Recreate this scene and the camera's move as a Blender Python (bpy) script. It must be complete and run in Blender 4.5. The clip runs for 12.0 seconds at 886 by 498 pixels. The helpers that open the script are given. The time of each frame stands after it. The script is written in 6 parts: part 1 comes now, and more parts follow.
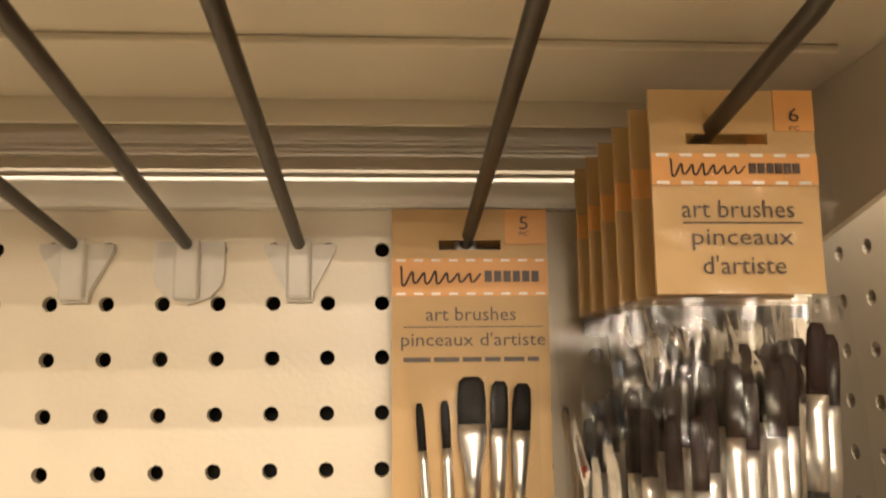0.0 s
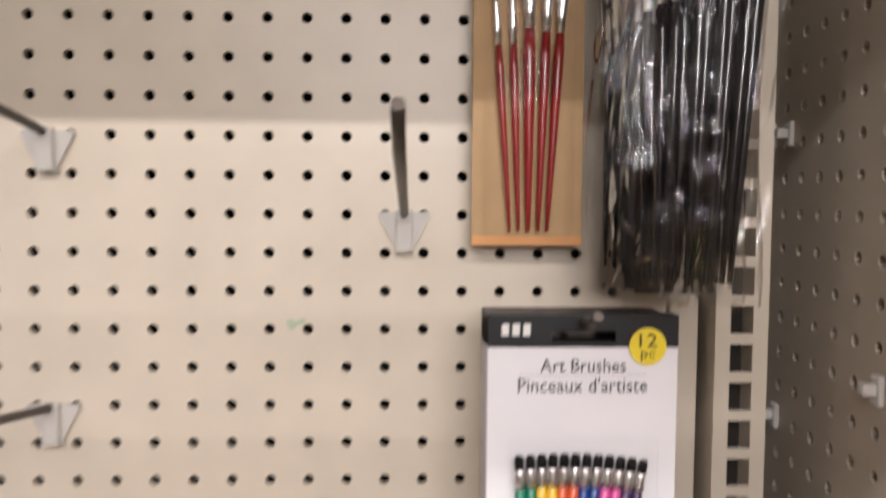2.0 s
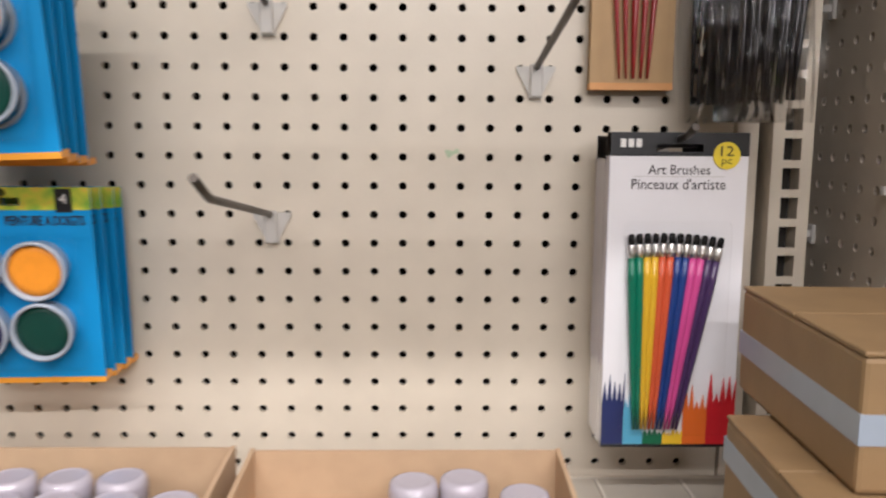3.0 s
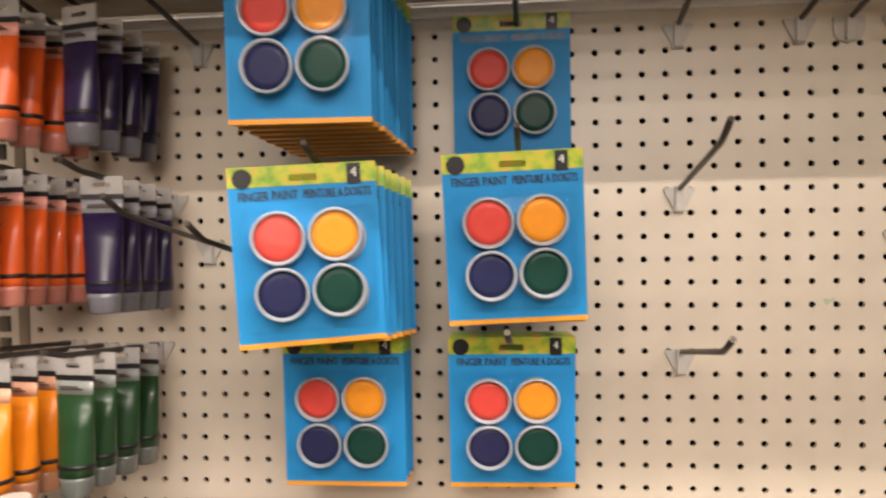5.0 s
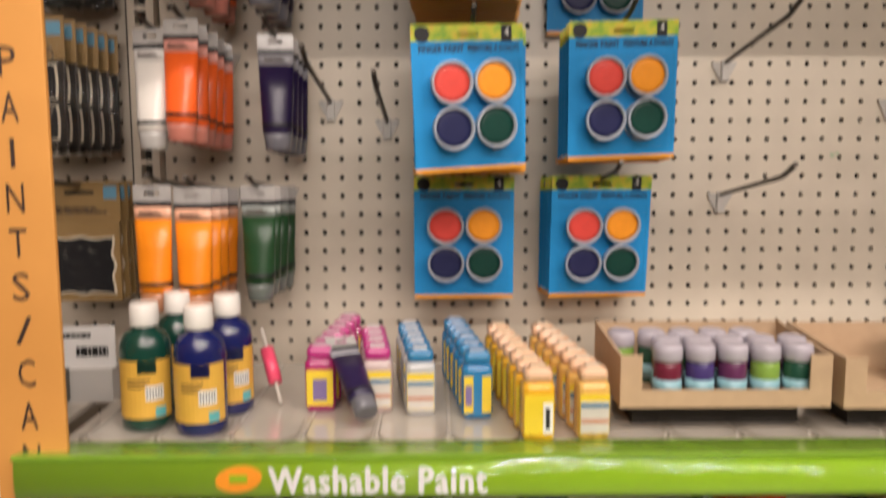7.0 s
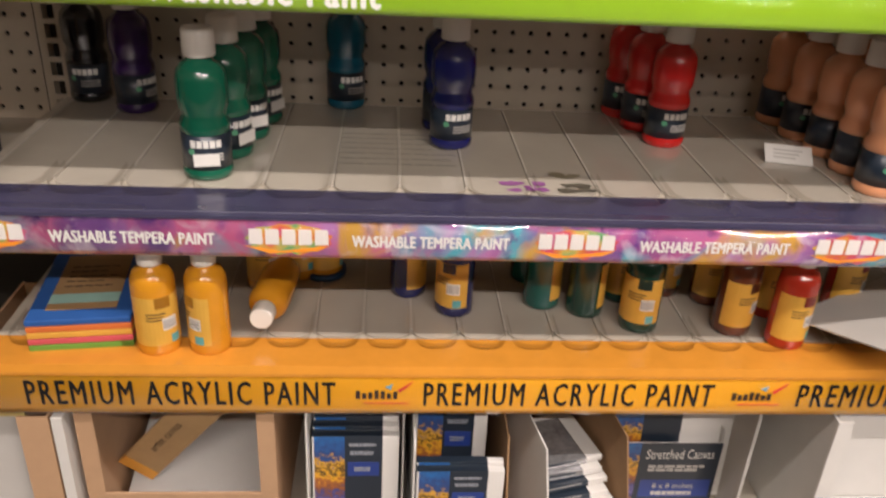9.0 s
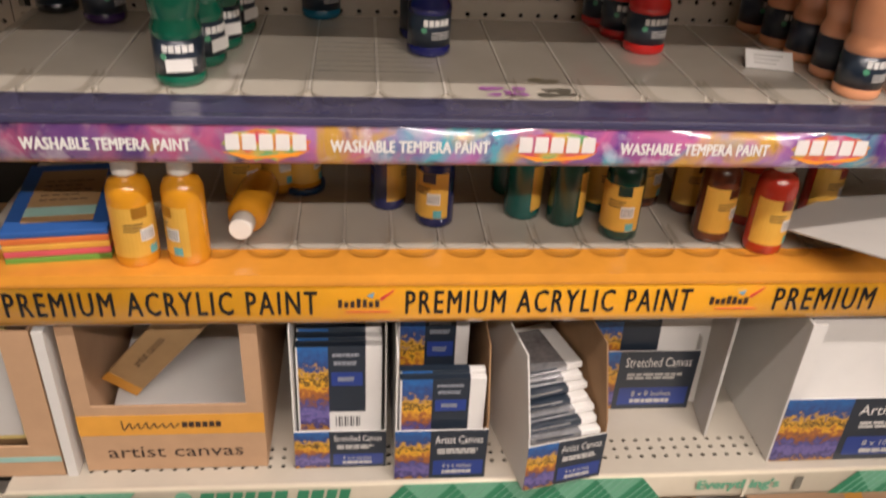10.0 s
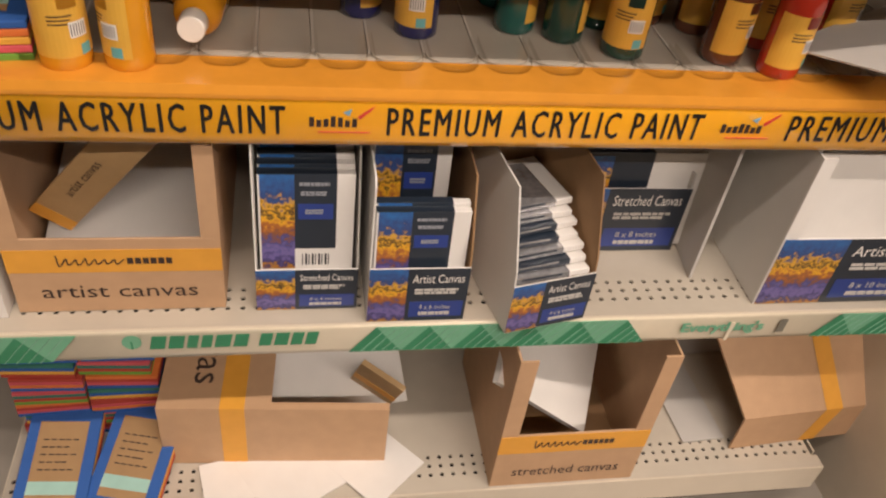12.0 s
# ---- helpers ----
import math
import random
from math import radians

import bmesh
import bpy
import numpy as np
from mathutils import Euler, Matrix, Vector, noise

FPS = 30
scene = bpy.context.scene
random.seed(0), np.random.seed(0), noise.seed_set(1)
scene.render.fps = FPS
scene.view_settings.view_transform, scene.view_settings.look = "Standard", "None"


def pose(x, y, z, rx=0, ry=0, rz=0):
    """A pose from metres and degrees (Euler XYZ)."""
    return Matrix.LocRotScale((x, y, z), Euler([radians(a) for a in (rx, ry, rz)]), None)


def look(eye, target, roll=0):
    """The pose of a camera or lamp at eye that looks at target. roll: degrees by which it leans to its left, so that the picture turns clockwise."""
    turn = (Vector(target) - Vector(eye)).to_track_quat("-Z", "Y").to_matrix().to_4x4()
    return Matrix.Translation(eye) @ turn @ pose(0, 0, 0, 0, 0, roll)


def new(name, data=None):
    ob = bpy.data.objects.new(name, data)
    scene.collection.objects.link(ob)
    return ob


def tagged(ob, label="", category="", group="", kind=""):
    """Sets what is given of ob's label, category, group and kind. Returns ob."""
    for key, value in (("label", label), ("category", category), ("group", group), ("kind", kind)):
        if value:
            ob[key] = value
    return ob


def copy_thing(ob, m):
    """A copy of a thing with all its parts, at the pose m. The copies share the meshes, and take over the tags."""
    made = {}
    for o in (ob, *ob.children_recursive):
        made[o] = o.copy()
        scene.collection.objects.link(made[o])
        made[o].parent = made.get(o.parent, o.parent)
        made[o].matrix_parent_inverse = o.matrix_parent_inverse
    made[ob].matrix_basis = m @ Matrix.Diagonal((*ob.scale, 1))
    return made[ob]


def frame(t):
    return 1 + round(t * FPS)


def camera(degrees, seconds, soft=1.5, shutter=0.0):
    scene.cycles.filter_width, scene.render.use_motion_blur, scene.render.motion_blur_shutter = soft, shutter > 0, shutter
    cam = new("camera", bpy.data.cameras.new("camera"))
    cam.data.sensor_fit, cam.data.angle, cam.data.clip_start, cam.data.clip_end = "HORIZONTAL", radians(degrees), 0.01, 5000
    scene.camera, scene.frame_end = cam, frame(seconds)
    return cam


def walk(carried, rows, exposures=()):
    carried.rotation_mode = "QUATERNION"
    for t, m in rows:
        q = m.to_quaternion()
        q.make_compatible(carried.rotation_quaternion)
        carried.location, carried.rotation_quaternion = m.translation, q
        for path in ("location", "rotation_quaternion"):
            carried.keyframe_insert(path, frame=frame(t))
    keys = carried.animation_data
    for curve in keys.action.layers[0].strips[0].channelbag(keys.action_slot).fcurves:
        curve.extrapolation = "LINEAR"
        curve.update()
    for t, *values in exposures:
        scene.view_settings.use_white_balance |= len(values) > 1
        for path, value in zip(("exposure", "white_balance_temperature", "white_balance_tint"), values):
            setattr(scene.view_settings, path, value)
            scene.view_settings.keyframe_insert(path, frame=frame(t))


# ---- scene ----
cam = camera(57.2, 12.0, 2.1, 0.5)
PATH = [
    (0, (0.156, -0.384, 1.692), (0.287, 1.589, 1.992), -0.6),
    (0.5, (0.148, -0.396, 1.669), (0.318, 1.579, 1.934), -0.4),
    (1, (0.158, -0.405, 1.625), (0.279, 1.589, 1.719), -0.6),
    (1.5, (0.152, -0.446, 1.569), (0.252, 1.552, 1.547), -0.2),
    (2, (0.120, -0.537, 1.532), (0.194, 1.458, 1.409), 0.4),
    (2.5, (0.078, -0.623, 1.484), (0.134, 1.363, 1.252), 0.6),
    (3, (0.022, -0.715, 1.466), (0.060, 1.265, 1.184), 0.4),
    (3.5, (-0.020, -0.780, 1.477), (-0.093, 1.207, 1.259), 0.1),
    (3.7, (-0.045, -0.806, 1.484), (-0.180, 1.180, 1.290), 0.3),
    (4.2, (-0.117, -0.857, 1.501), (-0.333, 1.127, 1.371), -0.2),
    (4.75, (-0.226, -0.896, 1.523), (-0.454, 1.090, 1.459), -0.9),
    (5.3, (-0.317, -0.946, 1.536), (-0.516, 1.044, 1.529), -0.7),
    (5.5, (-0.342, -0.974, 1.539), (-0.520, 1.018, 1.569), -0.4),
    (6, (-0.400, -1.029, 1.540), (-0.556, 0.964, 1.598), 0.7),
    (6.5, (-0.438, -1.092, 1.525), (-0.528, 0.906, 1.499), -0.3),
    (7, (-0.503, -1.124, 1.452), (-0.491, 0.863, 1.219), -0.2),
    (7.5, (-0.516, -1.132, 1.402), (-0.473, 0.813, 0.939), 1.4),
    (7.7, (-0.513, -1.133, 1.379), (-0.469, 0.792, 0.840), 1.5),
    (8.2, (-0.501, -1.135, 1.327), (-0.425, 0.733, 0.617), 2.5),
    (8.75, (-0.466, -1.132, 1.291), (-0.342, 0.670, 0.432), 3.0),
    (9.3, (-0.446, -1.129, 1.277), (-0.279, 0.618, 0.318), 3.1),
    (9.5, (-0.446, -1.135, 1.276), (-0.266, 0.596, 0.290), 2.9),
    (10, (-0.452, -1.144, 1.249), (-0.257, 0.554, 0.210), 3.3),
    (10.5, (-0.461, -1.148, 1.208), (-0.249, 0.502, 0.097), 4.5),
    (11, (-0.479, -1.127, 1.193), (-0.235, 0.472, 0.016), 5.1),
    (11.5, (-0.493, -1.095, 1.169), (-0.175, 0.432, -0.082), 6.8),
    (12, (-0.497, -1.075, 1.151), (-0.133, 0.403, -0.146), 8.4),
]
EXPOSURES = [(0.0, 0.54, 7150, 12), (0.5, 0.52, 6000, 12), (1.0, 0.14, 5600, 13), (1.5, -0.25, 5550, 15), (2.0, -0.54, 5550, 17), (2.5, -0.80, 5600, 17), (3.0, -0.78, 5450, 15), (3.5, -0.72, 5500, 15), (5.5, -0.64, 6350, 19), (6.0, -0.70, 6400, 20), (6.5, -0.80, 6350, 20), (7.0, -1.0, 6050, 18), (7.5, -1.0, 5900, 16), (9.5, -0.76, 6050, 18), (10.0, -0.80, 6050, 18), (10.5, -0.88, 6100, 18), (11.0, -0.90, 6250, 19), (12.0, -0.95, 6500, 19)]
walk(cam, [(t, look(eye, target, roll)) for t, eye, target, roll in PATH], EXPOSURES)

# ---- light ----
world = bpy.data.worlds.new("store_air")
scene.world = world
world.use_nodes = True
world.node_tree.nodes["Background"].inputs[0].default_value = (1.0, 0.86, 0.70, 1)
world.node_tree.nodes["Background"].inputs[1].default_value = 0.004
CEIL = 3.6
# rows beyond -7 are unseen, added to brighten the upper board and rail
LAMP_ROWS = ((-1.75, 215.0), (-3.67, 370.0), (-5.74, 220.0), (-7.0, 240.0), (-9.5, 640.0), (-12.5, 1200.0), (-15.5, 1900.0), (-24.0, 3800.0))
for ly, power in LAMP_ROWS:
    lamp = bpy.data.lights.new("tube_light", "AREA")
    lamp.shape, lamp.size, lamp.size_y = "RECTANGLE", 4.4, 0.09
    lamp.energy, lamp.color = power, (1.0, 0.88, 0.72)
    new("tube_light", lamp).matrix_world = pose(0.7, ly, CEIL - 0.09, 0, 0, 0)
scene.view_settings.exposure = 0.0

# ---- materials ----
def mat(name, col, rough=0.5, metal=0.0, vary=0.10, scale=40.0, bump=0.0, bscale=200.0, spec=0.5, coat=0.0):
    m = bpy.data.materials.new(name)
    m.use_nodes = True
    nt = m.node_tree
    b = nt.nodes["Principled BSDF"]
    b.inputs["Roughness"].default_value = rough
    b.inputs["Metallic"].default_value = metal
    b.inputs["Specular IOR Level"].default_value = spec
    b.inputs["Coat Weight"].default_value = coat
    b.inputs["Coat Roughness"].default_value = 0.12
    tc = nt.nodes.new("ShaderNodeTexCoord")
    n1 = nt.nodes.new("ShaderNodeTexNoise")
    n1.inputs["Scale"].default_value = scale
    n1.inputs["Detail"].default_value = 4
    n2 = nt.nodes.new("ShaderNodeTexNoise")
    n2.inputs["Scale"].default_value = scale / 9
    n2.inputs["Detail"].default_value = 2
    for n in (n1, n2):
        nt.links.new(tc.outputs["Object"], n.inputs["Vector"])
    add = nt.nodes.new("ShaderNodeMath")
    nt.links.new(n1.outputs[0], add.inputs[0]); nt.links.new(n2.outputs[0], add.inputs[1])
    mr = nt.nodes.new("ShaderNodeMapRange")
    mr.inputs[1].default_value, mr.inputs[2].default_value = 0.6, 1.4
    mr.inputs[3].default_value, mr.inputs[4].default_value = 1 - vary, 1 + vary * 0.6
    nt.links.new(add.outputs[0], mr.inputs[0])
    mul = nt.nodes.new("ShaderNodeMix")
    mul.data_type, mul.blend_type = "RGBA", "MULTIPLY"
    mul.inputs[0].default_value = 1
    mul.inputs[6].default_value = (*col, 1)
    nt.links.new(mr.outputs[0], mul.inputs[7])
    nt.links.new(mul.outputs[2], b.inputs["Base Color"])
    rr = nt.nodes.new("ShaderNodeMapRange")
    rr.inputs[3].default_value, rr.inputs[4].default_value = rough * 0.8, min(1, rough * 1.2)
    nt.links.new(n2.outputs[0], rr.inputs[0]); nt.links.new(rr.outputs[0], b.inputs["Roughness"])
    if bump:
        nb = nt.nodes.new("ShaderNodeTexNoise")
        nb.inputs["Scale"].default_value = bscale
        nb.inputs["Detail"].default_value = 3
        bp = nt.nodes.new("ShaderNodeBump")
        bp.inputs["Strength"].default_value = bump
        bp.inputs["Distance"].default_value = 0.002
        nt.links.new(tc.outputs["Object"], nb.inputs["Vector"])
        nt.links.new(nb.outputs[0], bp.inputs["Height"]); nt.links.new(bp.outputs[0], b.inputs["Normal"])
    return m


def ramp_mat(name, stops, scale, rough=0.35, stretch=(1, 1, 1), coat=0.0, detail=3.0):
    m = bpy.data.materials.new(name)
    m.use_nodes = True
    nt = m.node_tree
    b = nt.nodes["Principled BSDF"]
    b.inputs["Roughness"].default_value = rough
    b.inputs["Coat Weight"].default_value = coat
    tc = nt.nodes.new("ShaderNodeTexCoord")
    mp = nt.nodes.new("ShaderNodeMapping")
    mp.inputs["Scale"].default_value = stretch
    n = nt.nodes.new("ShaderNodeTexNoise")
    n.inputs["Scale"].default_value, n.inputs["Detail"].default_value = scale, detail
    r = nt.nodes.new("ShaderNodeValToRGB")
    while len(r.color_ramp.elements) < len(stops):
        r.color_ramp.elements.new(0.5)
    for e, (p, c) in zip(r.color_ramp.elements, stops):
        e.position, e.color = p, (*c, 1)
    nt.links.new(tc.outputs["Object"], mp.inputs[0]); nt.links.new(mp.outputs[0], n.inputs["Vector"])
    nt.links.new(n.outputs[0], r.inputs[0]); nt.links.new(r.outputs[0], b.inputs["Base Color"])
    return m


def clear_mat(name, tint, gloss, rough=0.08, wrinkle=0.0, wscale=60.0, stretch=(1, 1, 1)):
    """Thin clear film: mostly see-through, with a glossy sheet over it."""
    m = bpy.data.materials.new(name)
    m.use_nodes = True
    nt = m.node_tree
    nt.nodes.remove(nt.nodes["Principled BSDF"])
    out = nt.nodes["Material Output"]
    tr = nt.nodes.new("ShaderNodeBsdfTransparent")
    tr.inputs[0].default_value = (*tint, 1)
    gl = nt.nodes.new("ShaderNodeBsdfGlossy")
    gl.inputs["Roughness"].default_value = rough
    fr = nt.nodes.new("ShaderNodeFresnel")
    fr.inputs[0].default_value = 1.5
    sc = nt.nodes.new("ShaderNodeMath")
    sc.operation = "MULTIPLY"
    sc.inputs[1].default_value = gloss
    mx = nt.nodes.new("ShaderNodeMixShader")
    nt.links.new(fr.outputs[0], sc.inputs[0]); nt.links.new(sc.outputs[0], mx.inputs[0])
    nt.links.new(tr.outputs[0], mx.inputs[1]); nt.links.new(gl.outputs[0], mx.inputs[2])
    nt.links.new(mx.outputs[0], out.inputs[0])
    if wrinkle:
        tc = nt.nodes.new("ShaderNodeTexCoord")
        n = nt.nodes.new("ShaderNodeTexNoise")
        n.inputs["Scale"].default_value, n.inputs["Detail"].default_value, n.inputs["Distortion"].default_value = wscale, 2.0, 1.5
        bp = nt.nodes.new("ShaderNodeBump")
        bp.inputs["Strength"].default_value, bp.inputs["Distance"].default_value = wrinkle, 0.01
        mp = nt.nodes.new("ShaderNodeMapping")
        mp.inputs["Scale"].default_value = stretch
        nt.links.new(tc.outputs["Object"], mp.inputs[0]); nt.links.new(mp.outputs[0], n.inputs["Vector"]); nt.links.new(n.outputs[0], bp.inputs["Height"])
        for s in (gl, fr):
            nt.links.new(bp.outputs[0], s.inputs["Normal"])
    return m


def landscape_mat():
    """Printed landscape: purple foreground, golden field, dark trees, blue sky."""
    m = bpy.data.materials.new("painted_landscape")
    m.use_nodes = True
    nt = m.node_tree
    b = nt.nodes["Principled BSDF"]
    b.inputs["Roughness"].default_value, b.inputs["Coat Weight"].default_value = 0.3, 0.4
    tc = nt.nodes.new("ShaderNodeTexCoord")
    sp = nt.nodes.new("ShaderNodeSeparateXYZ")
    n = nt.nodes.new("ShaderNodeTexNoise")
    n.inputs["Scale"].default_value, n.inputs["Detail"].default_value = 130, 7
    nt.links.new(tc.outputs["Generated"], sp.inputs[0]); nt.links.new(tc.outputs["Object"], n.inputs["Vector"])
    ma = nt.nodes.new("ShaderNodeMath")
    ma.operation = "MULTIPLY_ADD"
    ma.inputs[1].default_value = 0.5
    nt.links.new(n.outputs[0], ma.inputs[0]); nt.links.new(sp.outputs[2], ma.inputs[2])
    mr = nt.nodes.new("ShaderNodeMapRange")
    mr.inputs[1].default_value, mr.inputs[2].default_value = 0.20, 1.30
    nt.links.new(ma.outputs[0], mr.inputs[0])
    r = nt.nodes.new("ShaderNodeValToRGB")
    stops = ((0.04, (0.42, 0.19, 0.03)), (0.10, (0.03, 0.03, 0.13)), (0.22, (0.18, 0.14, 0.38)), (0.33, (0.07, 0.07, 0.24)), (0.40, (0.24, 0.09, 0.04)), (0.47, (0.40, 0.13, 0.03)), (0.55, (0.80, 0.42, 0.02)), (0.60, (0.05, 0.03, 0.02)), (0.66, (0.74, 0.40, 0.03)), (0.74, (0.03, 0.06, 0.20)), (1.0, (0.02, 0.14, 0.42)))
    while len(r.color_ramp.elements) < len(stops):
        r.color_ramp.elements.new(0.5)
    for e, (p, c) in zip(r.color_ramp.elements, stops):
        e.position, e.color = p, (*c, 1)
    nt.links.new(mr.outputs[0], r.inputs[0]); nt.links.new(r.outputs[0], b.inputs["Base Color"])
    return m


def wash_mat():
    """Printed watercolour wash: purple ground with soft pink, cyan, ochre and white patches."""
    m = bpy.data.materials.new("watercolour_print")
    m.use_nodes = True
    nt = m.node_tree
    b = nt.nodes["Principled BSDF"]
    b.inputs["Roughness"].default_value, b.inputs["Coat Weight"].default_value = 0.15, 0.7
    tc = nt.nodes.new("ShaderNodeTexCoord")
    last = None
    for k, (scale, lo, hi, c) in enumerate(((9, 0.42, 0.62, (0.46, 0.20, 0.50)), (13, 0.50, 0.64, (0.62, 0.14, 0.30)), (11, 0.50, 0.62, (0.10, 0.42, 0.52)), (16, 0.56, 0.68, (0.62, 0.36, 0.06)), (22, 0.55, 0.74, (0.72, 0.62, 0.74)), (26, 0.60, 0.72, (0.06, 0.02, 0.16)))):
        mp = nt.nodes.new("ShaderNodeMapping")
        mp.inputs["Location"].default_value = (3.7 * k + 0.4, 1.3 * k, 2.1 * k)
        n = nt.nodes.new("ShaderNodeTexNoise")
        n.inputs["Scale"].default_value, n.inputs["Detail"].default_value, n.inputs["Distortion"].default_value = scale, 4.0, 0.8
        mr = nt.nodes.new("ShaderNodeMapRange")
        mr.inputs[1].default_value, mr.inputs[2].default_value = lo, hi
        mx = nt.nodes.new("ShaderNodeMix")
        mx.data_type = "RGBA"
        mx.inputs[6].default_value = (0.11, 0.04, 0.24, 1)
        mx.inputs[7].default_value = (*c, 1)
        nt.links.new(tc.outputs["Object"], mp.inputs[0]); nt.links.new(mp.outputs[0], n.inputs["Vector"])
        nt.links.new(n.outputs[0], mr.inputs[0]); nt.links.new(mr.outputs[0], mx.inputs[0])
        if last:
            nt.links.new(last.outputs[2], mx.inputs[6])
        last = mx
    nt.links.new(last.outputs[2], b.inputs["Base Color"])
    return m


M = {}
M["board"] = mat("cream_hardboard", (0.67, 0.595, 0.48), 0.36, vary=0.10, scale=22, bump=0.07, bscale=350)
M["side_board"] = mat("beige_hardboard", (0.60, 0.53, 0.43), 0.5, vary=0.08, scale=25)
M["steel"] = mat("cream_painted_steel", (0.64, 0.57, 0.46), 0.35, vary=0.08, scale=18, bump=0.03, bscale=120)
M["deck"] = mat("greyish_cream_steel", (0.54, 0.49, 0.41), 0.4, vary=0.16, scale=14, bump=0.04, bscale=90)
# near-black that stands for shade in holes, slots and hollows
M["dark"] = mat("shade_black", (0.022, 0.018, 0.014), 0.9)
M["wire"] = mat("dull_zinc_wire", (0.075, 0.063, 0.052), 0.45, metal=0.75, vary=0.25, scale=90)
M["clip"] = mat("frosted_plastic", (0.80, 0.77, 0.72), 0.3, vary=0.06)
M["clip"].node_tree.nodes["Principled BSDF"].inputs["Alpha"].default_value = 0.6
M["kraft"] = mat("kraft_card", (0.50, 0.325, 0.15), 0.6, vary=0.12, scale=60, bump=0.06, bscale=400)
M["carton"] = mat("tan_carton_board", (0.52, 0.36, 0.22), 0.6, vary=0.12, scale=60, bump=0.06, bscale=400)
M["kraft_pink"] = mat("kraft_board", (0.55, 0.345, 0.20), 0.65, vary=0.10, scale=40, bump=0.08, bscale=260)
# brown inner board, darkened to carry the shade inside the boxes
M["kraft_in"] = mat("shaded_corrugated_board", (0.33, 0.19, 0.09), 0.8, vary=0.15, scale=40, bump=0.1, bscale=200)
M["orange_band"] = mat("orange_printed_band", (0.70, 0.34, 0.11), 0.5, vary=0.1)
M["amber"] = mat("amber_printed_band", (0.80, 0.38, 0.05), 0.5, vary=0.1)
M["ink"] = mat("dark_brown_ink", (0.05, 0.03, 0.025), 0.5)
M["black"] = mat("black_print", (0.012, 0.012, 0.014), 0.4)
M["white"] = mat("white_card", (0.80, 0.78, 0.75), 0.5, vary=0.05, scale=30)
M["offwhite"] = mat("uncoated_white_board", (0.72, 0.70, 0.67), 0.7, vary=0.06, scale=20)
M["paper_grey"] = mat("grey_white_board", (0.55, 0.53, 0.50), 0.7, vary=0.07, scale=20)
M["red_wood"] = mat("red_lacquer", (0.30, 0.014, 0.014), 0.3, coat=0.6, vary=0.15)
M["black_wood"] = mat("black_lacquer", (0.008, 0.007, 0.008), 0.16, coat=0.2)
M["ferrule"] = mat("bright_ferrule", (0.86, 0.84, 0.82), 0.30, metal=1.0, vary=0.1)
M["bristle"] = mat("black_bristle", (0.006, 0.005, 0.005), 0.7, spec=0.2, bump=0.2, bscale=900)
M["brown_bristle"] = mat("brown_bristle", (0.02, 0.010, 0.008), 0.7, spec=0.2, bump=0.2, bscale=900)
M["film"] = clear_mat("crinkled_clear_film", (0.99, 0.99, 0.99), 0.68, 0.06, 0.8, 30.0, (1.0, 1.0, 0.2))
M["blister"] = clear_mat("clear_blister", (0.985, 0.985, 0.985), 0.16, 0.05, 0.12, 40.0)
M["blue_card"] = mat("bright_blue_card", (0.02, 0.27, 0.62), 0.5, spec=0.25, vary=0.08)
M["lime"] = ramp_mat("lime_print", ((0.35, (0.20, 0.42, 0.05)), (0.55, (0.55, 0.58, 0.05)), (0.7, (0.75, 0.45, 0.08))), 60, 0.3)
M["edge_orange"] = mat("orange_edge", (0.85, 0.36, 0.03), 0.4)
M["rim"] = mat("milky_pot_rim", (0.40, 0.44, 0.50), 0.3, vary=0.08)
M["p_red"] = mat("red_paint", (0.72, 0.075, 0.055), 0.45, spec=0.25, vary=0.12, scale=120)
M["p_orange"] = mat("orange_paint", (0.90, 0.33, 0.02), 0.45, spec=0.25, vary=0.10, scale=120)
M["p_navy"] = mat("navy_paint", (0.022, 0.025, 0.085), 0.45, spec=0.25, vary=0.2, scale=120)
M["p_green"] = mat("dark_green_paint", (0.008, 0.055, 0.040), 0.45, spec=0.25, vary=0.2, scale=120)
M["green_strip"] = mat("lime_green_plastic", (0.30, 0.52, 0.02), 0.16, coat=0.7, vary=0.05)
M["ledge_blue"] = mat("slate_blue_plastic", (0.055, 0.052, 0.105), 0.25, coat=0.4, vary=0.15)
M["ledge_orange"] = mat("orange_plastic_ledge", (0.74, 0.31, 0.035), 0.25, coat=0.5, vary=0.12)
M["acrylic_strip"] = mat("amber_gloss_strip", (0.95, 0.47, 0.02), 0.14, coat=0.8, vary=0.04)
M["ledge_green"] = mat("green_plastic_ledge", (0.22, 0.40, 0.03), 0.25, coat=0.4, vary=0.15)
M["watercolour"] = wash_mat()
M["sunset"] = ramp_mat("sunset_wash_print", ((0.34, (0.16, 0.40, 0.16)), (0.42, (0.66, 0.42, 0.08)), (0.50, (0.66, 0.16, 0.06)), (0.57, (0.58, 0.07, 0.14)), (0.68, (0.55, 0.28, 0.44))), 34, 0.15, coat=0.7)
M["dim_print"] = mat("dim_pale_print", (0.30, 0.32, 0.36), 0.5)
M["tab"] = mat("smoky_hanger_plastic", (0.42, 0.40, 0.38), 0.2, vary=0.2, scale=90)
M["strip_cream"] = mat("cream_shelf_strip", (0.78, 0.70, 0.55), 0.22, coat=0.5, vary=0.08)
M["jade"] = mat("jade_print", (0.035, 0.24, 0.12), 0.35)
M["jade_light"] = mat("pale_jade_print", (0.16, 0.42, 0.27), 0.35)
M["jade_pale"] = mat("washed_jade_print", (0.24, 0.48, 0.35), 0.4, vary=0.3, scale=120)
M["worn_print"] = mat("worn_grey_print", (0.18, 0.17, 0.14), 0.4)
